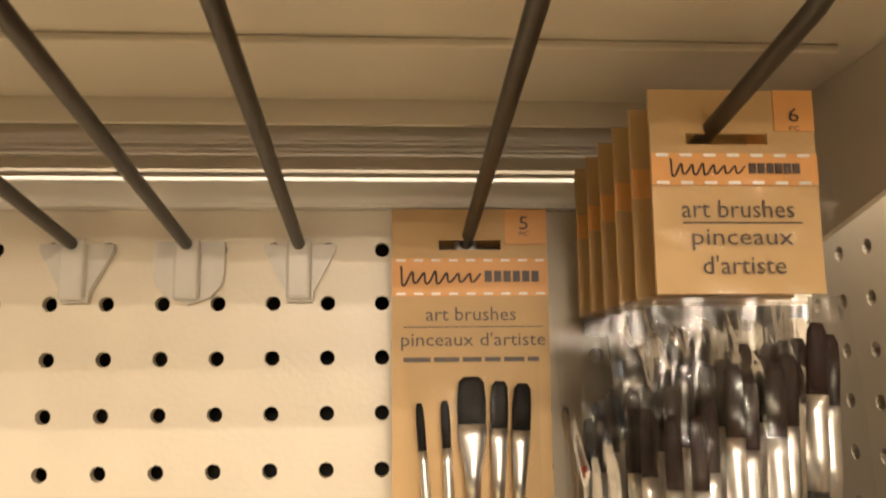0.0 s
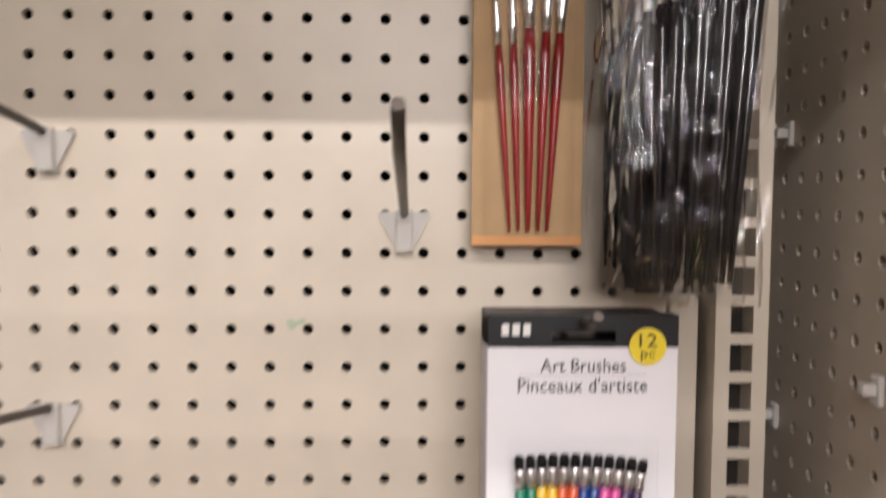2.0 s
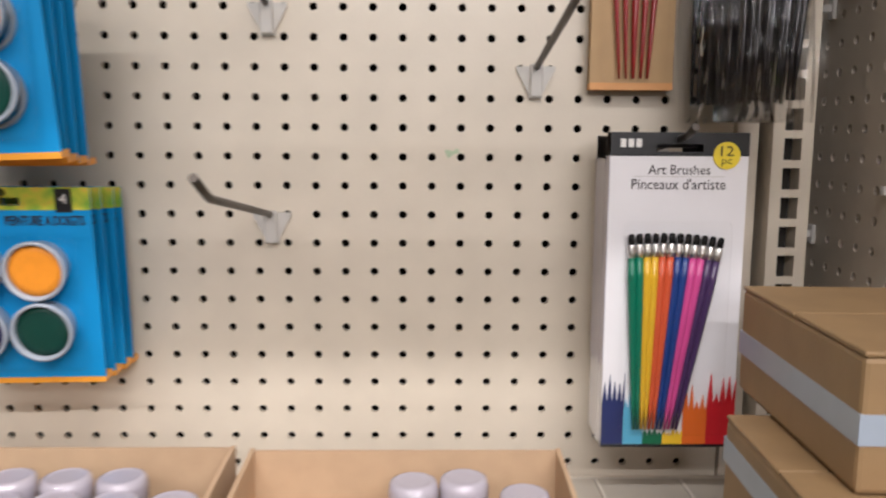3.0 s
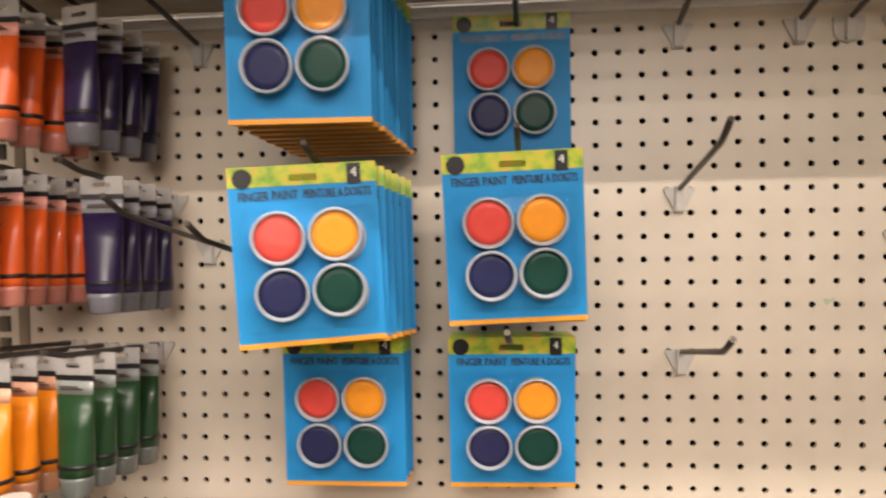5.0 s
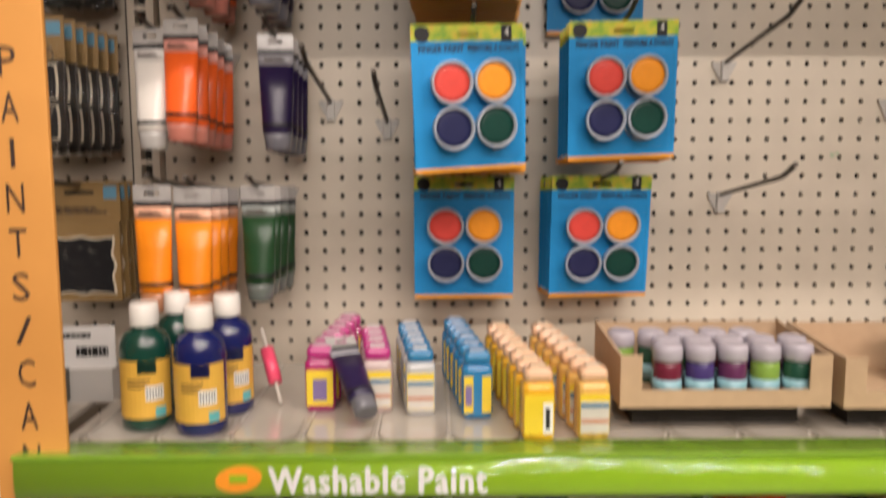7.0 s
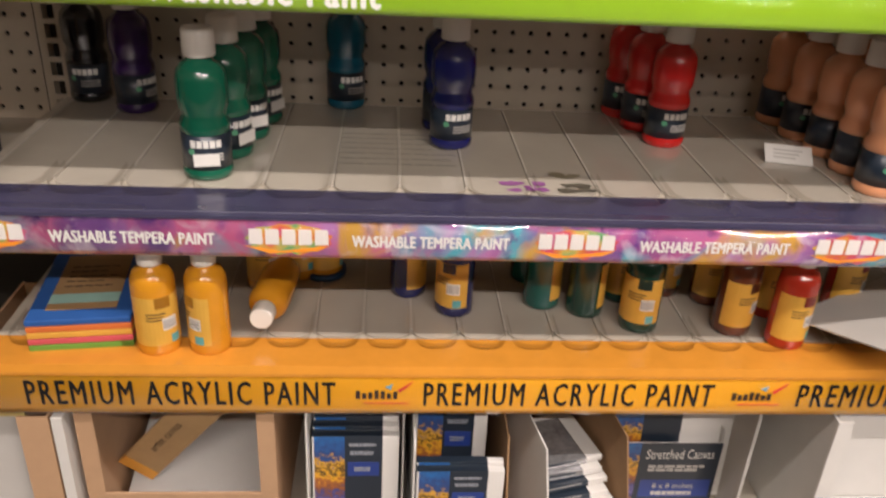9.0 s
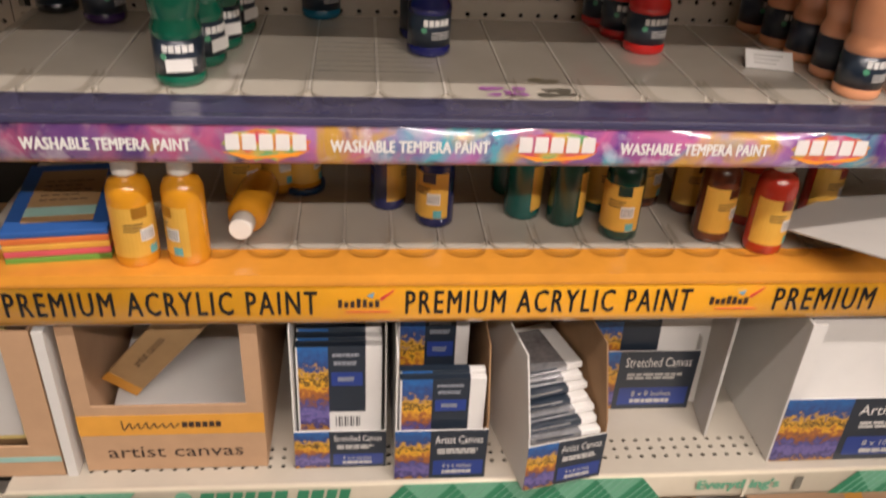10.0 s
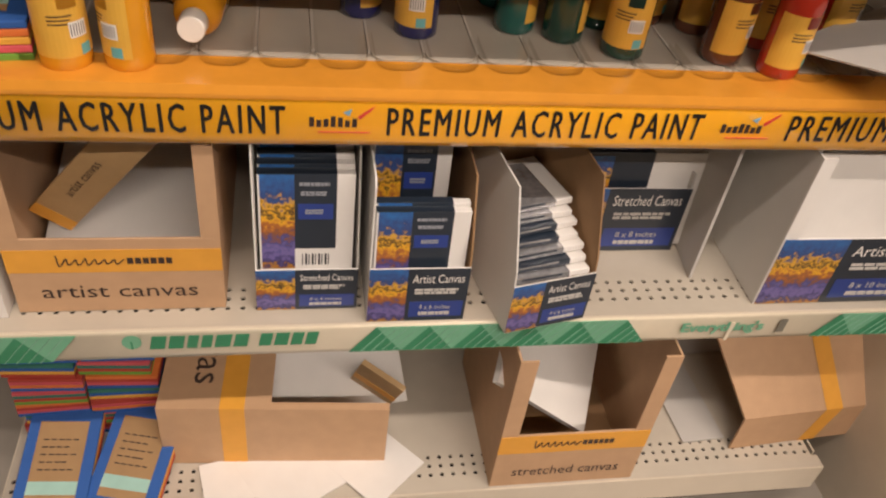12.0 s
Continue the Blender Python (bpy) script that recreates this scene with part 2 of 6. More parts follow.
M["navy_card"] = mat("navy_label", (0.018, 0.028, 0.045), 0.3, coat=0.4)
M["cobalt"] = mat("cobalt_label", (0.02, 0.05, 0.26), 0.3, coat=0.4)
M["painting"] = landscape_mat()
M["wrap"] = mat("shrink_wrapped_edge", (0.60, 0.60, 0.62), 0.12, metal=0.7, vary=0.5, scale=120, bump=0.4, bscale=90)
M["tray"] = mat("clear_tray_over_cream", (0.50, 0.455, 0.385), 0.16, coat=0.6, vary=0.14, scale=12)
M["tray_clear"] = clear_mat("clear_tray_lip", (0.80, 0.79, 0.77), 0.5, 0.15)
M["cover"] = clear_mat("clear_label_cover", (0.99, 0.99, 0.99), 0.8, 0.04)
M["divider"] = mat("smoky_clear_divider", (0.62, 0.57, 0.50), 0.2, vary=0.1)
M["sign"] = mat("tangerine_sign_board", (0.72, 0.33, 0.07), 0.6, vary=0.08, scale=14)
M["floor"] = mat("pale_vinyl_floor", (0.42, 0.38, 0.33), 0.3, vary=0.15, scale=10)
M["wall"] = mat("beige_wall", (0.30, 0.27, 0.23), 0.8, vary=0.05, scale=4)
M["ceil"] = mat("grey_ceiling_tile", (0.28, 0.265, 0.24), 0.9, vary=0.06, scale=20)
M["tape"] = mat("pale_blue_tape", (0.34, 0.39, 0.46), 0.3)
M["box_top"] = mat("tan_corrugated_board", (0.29, 0.185, 0.085), 0.6, vary=0.18, scale=30, bump=0.08, bscale=240)


def plain(name, col, rough=0.3, coat=0.3, vary=0.12):
    if name not in M:
        M[name] = mat(name, col, rough, coat=coat, vary=vary)
    return M[name]


# ---- shape helpers ----
def box(bm, x0, x1, y0, y1, z0, z1, m=None, bevel=0.0):
    vs = [bm.verts.new((x, y, z)) for x in (x0, x1) for y in (y0, y1) for z in (z0, z1)]
    fs = []
    for f in ((0, 1, 3, 2), (4, 6, 7, 5), (0, 4, 5, 1), (2, 3, 7, 6), (0, 2, 6, 4), (1, 5, 7, 3)):
        fs.append(bm.faces.new([vs[i] for i in f]))
    if bevel:
        es = list({e for f in fs for e in f.edges})
        r = bmesh.ops.bevel(bm, geom=es, offset=bevel, segments=2, affect="EDGES", profile=0.5)
        vs = list({v for f in r["faces"] for v in f.verts} | {v for v in vs if v.is_valid})
    if m is not None:
        bmesh.ops.transform(bm, matrix=m, verts=vs)
    return bm


def slab(x0, x1, y0, y1, z0, z1, bevel=0.0, m=None):
    return box(bmesh.new(), x0, x1, y0, y1, z0, z1, m, bevel)


def lathe(profile, seg=18, sx=1.0, sy=1.0, m=None, bm=None):
    bm = bm or bmesh.new()
    rings = []
    for r, z in profile:
        rings.append([bm.verts.new((r * sx * math.cos(2 * math.pi * k / seg), r * sy * math.sin(2 * math.pi * k / seg), z)) for k in range(seg)])
    for a, b in zip(rings, rings[1:]):
        for k in range(seg):
            f = bm.faces.new((a[k], a[(k + 1) % seg], b[(k + 1) % seg], b[k]))
            f.smooth = True
    bm.faces.new(list(reversed(rings[0]))); bm.faces.new(rings[-1])
    if m is not None:
        bmesh.ops.transform(bm, matrix=m, verts=[v for r in rings for v in r])
    return bm


def tube(points, r, seg=10, bm=None):
    bm = bm or bmesh.new()
    pts = [Vector(p) for p in points]
    rings = []
    for i, p in enumerate(pts):
        d = (pts[min(i + 1, len(pts) - 1)] - pts[max(i - 1, 0)]).normalized()
        a = d.cross(Vector((0.31, 0.2, 0.93))).normalized()
        b = d.cross(a)
        rings.append([bm.verts.new(p + r * (math.cos(2 * math.pi * k / seg) * a + math.sin(2 * math.pi * k / seg) * b)) for k in range(seg)])
    for a, b in zip(rings, rings[1:]):
        for k in range(seg):
            bm.faces.new((a[k], b[k], b[(k + 1) % seg], a[(k + 1) % seg])).smooth = True
    bm.faces.new(rings[0]); bm.faces.new(list(reversed(rings[-1])))
    return bm


def poly(outline, y0, y1, bm=None):
    """A plate with an outline in x, z, from y0 to y1."""
    bm = bm or bmesh.new()
    a = [bm.verts.new((x, y0, z)) for x, z in outline]
    b = [bm.verts.new((x, y1, z)) for x, z in outline]
    n = len(a)
    bm.faces.new(a); bm.faces.new(list(reversed(b)))
    for k in range(n):
        bm.faces.new((a[k], b[k], b[(k + 1) % n], a[(k + 1) % n]))
    return bm


def part(name, bm, material, parent=None, label=""):
    bmesh.ops.recalc_face_normals(bm, faces=bm.faces)
    me = bpy.data.meshes.new(name)
    bm.to_mesh(me)
    bm.free()
    me.materials.append(material)
    ob = new(name, me)
    ob.parent = parent
    return tagged(ob, label)


def thing(name, label, category, m=None, group="", kind=""):
    ob = new(name)
    ob.empty_display_size = 0.02
    if m is not None:
        ob.matrix_world = m
    return tagged(ob, label, category, group, kind)


FONTS = {}


def letters(name, body, material, parent, cx, y, cz, width, height, rot=0.0, label="", bold=0.0, spacing=1.0):
    """Raised lettering that faces -y, centred at cx, cz and fitted to width and height."""
    key = (body, spacing)
    if key not in FONTS:
        cu = bpy.data.curves.new("lettering", "FONT")
        cu.body, cu.resolution_u, cu.space_character = body, 2, spacing
        ob = new("lettering", cu)
        dg = bpy.context.evaluated_depsgraph_get()
        FONTS[key] = bpy.data.meshes.new_from_object(ob.evaluated_get(dg))
        bpy.data.objects.remove(ob)
        bpy.data.curves.remove(cu)
    src = FONTS[key]
    co = np.array([v.co[:] for v in src.vertices])
    lo, hi = co.min(0), co.max(0)
    c = (co - (lo + hi) / 2) / (hi - lo + 1e-9)
    a = radians(rot)
    faces = [tuple(f.vertices) for f in src.polygons]
    vs, fs = [], []
    for k, (du, dw) in enumerate(((0, 0), (1, 0), (-1, 0), (0, 0.7), (0, -0.7)) if bold else ((0, 0),)):
        u, w = c[:, 0] * width + du * bold * height, c[:, 1] * height + dw * bold * height
        n = len(vs)
        vs += [(cx + p * math.cos(a) - q * math.sin(a), y - 0.00006 * k, cz + p * math.sin(a) + q * math.cos(a)) for p, q in zip(u, w)]
        fs += [tuple(i + n for i in f) for f in faces]
    me = bpy.data.meshes.new(name)
    me.from_pydata(vs, [], fs)
    me.update()
    me.materials.append(material)
    ob = new(name, me)
    ob.parent = parent
    return tagged(ob, label)


def bars(name, material, parent, cx, y, cz, width, height, n=1, gap=0.5):
    """Plain bars in place of writing that cannot be read."""
    bm = bmesh.new()
    h = height / (n + (n - 1) * gap)
    for k in range(n):
        z = cz + height / 2 - h / 2 - k * h * (1 + gap)
        x = cx - width / 2
        rnd = random.Random(k + int(abs(cx) * 1000))
        end = cx + width / 2 - (rnd.random() * width * 0.25 if n > 1 else 0)
        while x < end - 1e-4:
            l = min(width * (0.08 + 0.14 * rnd.random()), end - x)
            box(bm, x, x + l, y, y + 0.0006, z - h / 2, z + h / 2)
            x += l + width * 0.025
    return part(name, bm, material, parent)


# ---- setting ----
PITCH, TOP = 0.0254, 1.75
XL, XR = -0.896, 0.335


def perforated(nu, nv, pitch_u, pitch_v, r, thick, u0, v0, stagger=0.0, seg=10):
    """A plate in u, v with round holes through it, centred on a grid that starts at u0, v0; w from 0 back to -thick."""
    vs, fs = [], []
    for j in range(nv):
        for i in range(nu):
            cu = u0 + i * pitch_u + (stagger if j % 2 else 0)
            cv = v0 + j * pitch_v
            base = len(vs)
            ring, outer = [], []
            for k in range(seg):
                a = 2 * math.pi * (k + 0.5) / seg
                c, s = math.cos(a), math.sin(a)
                ring.append((cu + r * c, cv + r * s))
                f = 0.5 / max(abs(c), abs(s))
                outer.append((cu + pitch_u * c * f, cv + pitch_v * s * f))
            corner = [(cu + sx * pitch_u / 2, cv + sy * pitch_v / 2) for sx, sy in ((1, 1), (-1, 1), (-1, -1), (1, -1))]
            vs += [(u, v, 0) for u, v in ring] + [(u, v, -thick) for u, v in ring] + [(u, v, 0) for u, v in outer] + [(u, v, 0) for u, v in corner]
            for k in range(seg):
                q = (k + 1) % seg
                fs.append((base + k, base + 2 * seg + k, base + 2 * seg + q, base + q))
                fs.append((base + k, base + q, base + seg + q, base + seg + k))
                a0, a1 = 2 * math.pi * (k + 0.5) / seg, 2 * math.pi * (k + 1.5) / seg
                for ci, ca in enumerate((math.pi / 4, 3 * math.pi / 4, 5 * math.pi / 4, 7 * math.pi / 4)):
                    for sh in (0, 2 * math.pi):
                        if a0 < ca + sh < a1:
                            fs.append((base + 2 * seg + k, base + 3 * seg + ci, base + 2 * seg + q))
    return vs, fs


def from_lists(name, vs, fs, material, m, parent=None):
    me = bpy.data.meshes.new(name)
    me.from_pydata(vs, [], fs)
    me.transform(m)
    me.update()
    me.materials.append(material)
    ob = new(name, me)
    ob.parent = parent
    return ob


FACE_Y = Matrix(((1, 0, 0, 0), (0, 0, -1, 0), (0, 1, 0, 0), (0, 0, 0, 1)))   # u, v, w to x, z, -y
FACE_X = Matrix(((0, 0, -1, 0), (1, 0, 0, 0), (0, 1, 0, 0), (0, 0, 0, 1)))   # u, v, w to y, z, -x

# back pegboard of the bay, from the top row down to below the tempera shelf
vs, fs = perforated(45, 36, PITCH, PITCH, 0.0036, 0.005, -34 * PITCH, TOP - 35 * PITCH)
back = tagged(from_lists("wall_back", vs, fs, M["board"], FACE_Y), "cream pegboard back panel with rows of round holes", "pegboard", kind="structure")
part("lower_panel", slab(-0.8763, 0.2667, 0.0, 0.008, 0.10, TOP - 35.5 * PITCH), M["board"], back)
part("edge_strip", slab(0.2667, 0.290, 0.0, 0.008, 0.10, 1.769), M["board"], back)
part("top_margin", slab(-0.8763, 0.2667, 0.0, 0.006, TOP + 0.5 * PITCH, 1.769), M["board"], back)
rail = bmesh.new()
ra, rb_ = [[rail.verts.new((x, y, z)) for y, z in ((-0.008, 1.769), (-0.0085, 1.771), (-0.0075, 1.7835), (0.006, 1.7835), (0.006, 1.769))] for x in (-0.885, 0.312)]
rail.faces.new(ra); rail.faces.new(rb_)
for k in range(5):
    rail.faces.new((ra[k], rb_[k], rb_[(k + 1) % 5], ra[(k + 1) % 5]))
# white instead of cream: the light on the rail is put into its colour
part("top_rail", rail, M["white"], back, "steel rail above the pegboard, whitened to look lit")
part("joint_strip", slab(0.2915, 0.311, -0.004, 0.01, 0.10, 1.769, 0.001), M["side_board"], back)
# near-black sheet: the holes' shade is put into its colour
tagged(part("wall_backing", slab(-1.9, 0.355, 0.035, 0.06, 0.0, 2.2), M["dark"]), "near-black sheet standing for the shade behind the pegboards", "wall", kind="structure")

# neighbouring bay's board and the board that stands at a right angle
vs, fs = perforated(20, 40, PITCH, PITCH, 0.0036, 0.005, -0.935 - 19 * PITCH, TOP - 39 * PITCH)
# cream board given the darker beige, so its shade is partly in the colour
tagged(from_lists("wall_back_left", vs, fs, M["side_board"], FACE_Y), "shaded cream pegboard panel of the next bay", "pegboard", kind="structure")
vs, fs = perforated(33, 30, PITCH, PITCH, 0.0040, 0.005, -0.61, 1.523 - 18 * PITCH)
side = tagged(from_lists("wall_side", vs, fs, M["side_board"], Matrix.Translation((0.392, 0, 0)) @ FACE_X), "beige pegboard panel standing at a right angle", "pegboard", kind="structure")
part("lower_side_panel", slab(0.392, 0.40, -0.6227, 0.2155, 0.0, 1.523 - 18.5 * PITCH), M["side_board"], side)
# near-black sheet close behind, so the side holes look shaded
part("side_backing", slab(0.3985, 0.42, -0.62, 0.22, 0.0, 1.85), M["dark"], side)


def upright(x, label):
    up = thing("shelf_upright", label, "upright", pose(x, -0.012, 0), "shelf uprights", "structure")
    n = 70
    p = 0.0254
    bm = bmesh.new()
    for sx in (-1, 1):
        box(bm, sx * 0.017 - 0.0095 if sx > 0 else -0.0175, sx * 0.017 + 0.0005 if sx > 0 else -0.0075, -0.006, 0.03, 0.0, 1.80)
    for k in range(n):
        box(bm, -0.0075, 0.0075, -0.0058, -0.003, 0.016 + k * p, 0.016 + k * p + 0.0068)
    part("post", bm, M["steel"], up)
    # near-black sheet for the shade inside the slots
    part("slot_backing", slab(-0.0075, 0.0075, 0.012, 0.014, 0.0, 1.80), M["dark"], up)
    return up


upright(XL, "cream slotted steel upright at the bay's edge")
upright(XR, "cream slotted steel upright beside the corner")

# room
tagged(part("floor", slab(-5, 4, -27.0, 0.06, -0.05, 0.0), M["floor"]), "pale vinyl shop floor", "floor", kind="structure")
tagged(part("ceiling", slab(-5, 4, -27.0, 0.3, CEIL, CEIL + 0.05), M["ceil"]), "plain grey shop ceiling", "ceiling", kind="structure")
tagged(part("wall_far", slab(-5, 4, -27.1, -27.0, 0, CEIL), M["wall"]), "plain shop wall behind the camera", "wall", kind="structure")
tagged(part("wall_left", slab(-5.1, -5, -27.0, 0.3, 0, CEIL), M["wall"]), "plain shop wall", "wall", kind="structure")
tagged(part("wall_right", slab(4, 4.1, -27.0, 0.3, 0, CEIL), M["wall"]), "plain shop wall", "wall", kind="structure")
tagged(part("wall_behind", slab(-5, 4, 0.3, 0.4, 0, CEIL), M["wall"]), "plain shop wall behind the shelving", "wall", kind="structure")
# unseen blocker, added to keep low light from far rows off the lower shelves
tagged(part("wall_light_block", slab(-4.9, 3.9, -2.75, -2.15, 0, 1.74), mat("drab_light_block", (0.13, 0.115, 0.10), 0.7, vary=0.3, scale=6)), "unseen low wall behind the camera, added to block far lamps", "wall", kind="structure")

# ---- shelves ----
def bracket(x, depth, parent, z, drop=0.062):
    bm = bmesh.new()
    prof = [(-0.004, z), (-0.004, z - drop), (-0.05, z - drop), (-0.16, z - drop * 0.62), (-depth + 0.03, z - 0.022), (-depth + 0.03, z)]
    a = [bm.verts.new((x - 0.0016, y, q)) for y, q in prof]
    b = [bm.verts.new((x + 0.0016, y, q)) for y, q in prof]
    bm.faces.new(a); bm.faces.new(list(reversed(b)))
    for k in range(len(a)):
        bm.faces.new((a[k], b[k], b[(k + 1) % len(a)], a[(k + 1) % len(a)]))
    return part("bracket", bm, M["steel"], parent)


def shelf(label, z, depth, holes=False, lip=0.03):
    s = thing("store_shelf", label, "shelf", group="shelves of the bay")
    x0, x1 = XL + 0.014, XR - 0.014
    if holes:
        p = 0.0168
        nu = int((x1 - x0) / p)
        vs, fs = perforated(nu, 3, p, 0.0150, 0.0034, 0.003, x0 + p / 2, -depth + 0.028, 0.0, 8)
        tagged(from_lists("perforated_strip", vs, fs, M["deck"], Matrix.Translation((0, 0, z)), s), kind="stuff")
        part("deck", slab(x0, x1, -depth + 0.0655, -0.035, z - 0.004, z, 0.0), M["deck"], s)
        part("front_margin", slab(x0, x1, -depth, -depth + 0.0205, z - 0.004, z, 0.0), M["deck"], s)
        # dark slab added under the holes in place of the shade there
        part("hollow_shade", slab(x0, x1, -depth + 0.01, -depth + 0.08, z - 0.03, z - 0.016), M["dark"], s)
    else:
        part("deck", slab(x0, x1, -depth, -0.035, z - 0.004, z, 0.0), M["deck"], s)
    part("front_lip", slab(x0, x1, -depth - 0.003, -depth, z - lip, z, 0.0008), M["steel"], s)
    part("rear_flange", slab(x0, x1, -0.035, -0.032, z - 0.03, z), M["steel"], s)
    for bx in (XL + 0.012, XR - 0.012):
        bracket(bx, depth, s, z - 0.005)
    return s


def strip(s, y, z0, z1, name, face, ledge=None, zs=0.0, bow=0.0025):
    x0, x1 = XL + 0.004, XR - 0.004
    bm = bmesh.new()
    n = 8
    front = [(y - bow * math.sin(math.pi * k / n) ** 0.7 - 0.0004, z0 + (z1 - z0) * k / n) for k in range(n + 1)]
    prof = front + [(y + 0.0005, z1), (y + 0.0005, z0)]
    a = [bm.verts.new((x0, q, w)) for q, w in prof]
    b = [bm.verts.new((x1, q, w)) for q, w in prof]
    bm.faces.new(a); bm.faces.new(list(reversed(b)))
    for k in range(len(a)):
        f = bm.faces.new((a[k], b[k], b[(k + 1) % len(a)], a[(k + 1) % len(a)]))
        f.smooth = k < n
    part(name, bm, face, s)
    if ledge:
        bm = bmesh.new()
        nx, nz = 160, 8
        grid = []
        for i in range(nx + 1):
            xx = x0 + 0.002 + (x1 - x0 - 0.004) * i / nx
            grid.append([])
            for k in range(nz + 1):
                v = k / nz
                wave = 0.0040 * noise.noise(Vector((xx * 7.0, v * 0.6, z0 * 9.0)))
                grid[i].append(bm.verts.new((xx, y - 0.0052 - (0.0085 + wave) * math.sin(math.pi * v), z0 + 0.0015 + (z1 - z0 - 0.003) * v)))
        for i in range(nx):
            for k in range(nz):
                bm.faces.new((grid[i][k], grid[i + 1][k], grid[i + 1][k + 1], grid[i][k + 1])).smooth = True
        part("label_cover", bm, M["cover"], s, "clear wavy plastic cover").visible_shadow = False
        bm = bmesh.new()
        prof = [(-0.342, zs + 0.0015), (-0.346, zs + 0.004), (y - 0.0005, zs + 0.0055 if z1 < zs - 0.002 else z1 + 0.0025), (y - 0.0035, z1 + 0.002), (y - 0.0035, z1 - 0.002), (y, z1 - 0.002), (y + 0.004, zs + 0.002)]
        a = [bm.verts.new((x0 - 0.001, q, w)) for q, w in prof]
        b = [bm.verts.new((x1 + 0.001, q, w)) for q, w in prof]
        bm.faces.new(a); bm.faces.new(list(reversed(b)))
        for k in range(len(a)):
            bm.faces.new((a[k], b[k], b[(k + 1) % len(a)], a[(k + 1) % len(a)]))
        part("ledge", bm, ledge, s)


def trays(s, z, x0, pitch, n, dark=False):
    """Row of clear tray channels with rounded fronts and low dividers."""
    for k in range(n):
        a, b, r, yf = x0 + k * pitch + 0.0018, x0 + (k + 1) * pitch - 0.0018, 0.016, -0.341
        out = [(b, -0.045), (a, -0.045), (a, yf + r)]
        out += [(a + r - r * math.cos(t), yf + r - r * math.sin(t)) for t in (0.4, 0.8, 1.2, 1.57)]
        out += [(b - r + r * math.sin(t), yf + r - r * math.cos(t)) for t in (0.0, 0.4, 0.8, 1.2, 1.57)]
        bm = bmesh.new()
        lo = [bm.verts.new((x, y, z + 0.0005)) for x, y in out]
        hi = [bm.verts.new((x, y, z + 0.003)) for x, y in out]
        bm.faces.new(lo); bm.faces.new(hi)
        for q in range(len(lo)):
            bm.faces.new((lo[q], lo[(q + 1) % len(lo)], hi[(q + 1) % len(lo)], hi[q]))
        part("tray_channel", bm, M["tray"], s)
        a, b, r, yf = a + 0.002, b - 0.002, 0.020, -0.368
        line = [(a, -0.300)] + [(a + r - r * math.cos(t), yf + r - r * math.sin(t)) for t in (0.0, 0.4, 0.8, 1.2, 1.57)] + [(b - r + r * math.sin(t), yf + r - r * math.cos(t)) for t in (0.3, 0.8, 1.2, 1.57)] + [(b, -0.300)]
        bm = bmesh.new()
        lo = [bm.verts.new((x, y, z + 0.006)) for x, y in line]
        hi = [bm.verts.new((x, y, z + 0.013)) for x, y in line]
        for q in range(len(line) - 1):
            bm.faces.new((lo[q], lo[q + 1], hi[q + 1], hi[q])).smooth = True
        part("tray_lip", bm, M["tray_clear"], s, "clear rounded tray front")
        part("tray_divider", slab(x0 + k * pitch - 0.0012, x0 + k * pitch + 0.0012, -0.325, -0.045, z + 0.0005, z + 0.0042), M["divider"], s)


Z_TOPSHELF, Z_GREEN, Z_TEMP, Z_ACR, Z_CANV, Z_BASE = 1.81, 1.166, 0.940, 0.757, 0.465, 0.130

top = thing("canopy_shelf", "cream steel shelf above the hooks seen from below", "shelf", group="shelves of the bay")
x0, x1 = XL + 0.014, XR - 0.014
part("underside", slab(x0, XR + 0.012, -0.42, -0.042, Z_TOPSHELF, Z_TOPSHELF + 0.004), M["steel"], top)
part("rear_flange", slab(x0, XR + 0.012, -0.042, -0.039, Z_TOPSHELF - 0.011, Z_TOPSHELF + 0.003), M["steel"], top)
part("stiffening_rib", slab(x0, x1, -0.110, -0.100, Z_TOPSHELF - 0.0035, Z_TOPSHELF, 0.001), M["steel"], top)
part("front_channel", slab(x0, x1, -0.42, -0.245, Z_TOPSHELF - 0.004, Z_TOPSHELF, 0.001), M["steel"], top)
part("front_lip", slab(x0, x1, -0.424, -0.42, Z_TOPSHELF - 0.006, Z_TOPSHELF + 0.03), M["steel"], top)
# unseen strip added to stop lamp light leaking through the rear gap
part("leak_cover", slab(x0, XR + 0.012, -0.039, 0.0095, Z_TOPSHELF + 0.0045, Z_TOPSHELF + 0.0065), M["steel"], top)
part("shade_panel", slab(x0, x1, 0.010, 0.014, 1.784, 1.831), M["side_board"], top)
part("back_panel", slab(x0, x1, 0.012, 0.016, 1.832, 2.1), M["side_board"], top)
for bx in (XL + 0.004, XR + 0.002):
    bracket(bx, 0.40, top, Z_TOPSHELF - 0.001, 0.066)

next_canopy = thing("canopy_shelf", "cream shelf over the next bay, with an added deep lip to shade it", "shelf", group="shelves of the bay")
# extra depth and the low lip are added, unseen, to shade the packs below
part("underside", slab(-1.9, XL - 0.012, -0.66, 0.03, Z_TOPSHELF + 0.004, Z_TOPSHELF + 0.010), M["steel"], next_canopy)
part("front_lip", slab(-1.9, XL - 0.012, -0.664, -0.66, Z_TOPSHELF - 0.11, Z_TOPSHELF + 0.03), M["steel"], next_canopy)

green = shelf("cream shelf with a lime-green strip, holding kids' paint", Z_GREEN, 0.40)
strip(green, -0.406, 1.137, 1.177, "label_strip", M["green_strip"], M["ledge_green"], Z_GREEN)
letters("lettering", "Washable Paint", M["white"], green, -0.559, -0.4093, 1.1550, 0.199, 0.0245, 0.0, "", 0.045, 1.12)
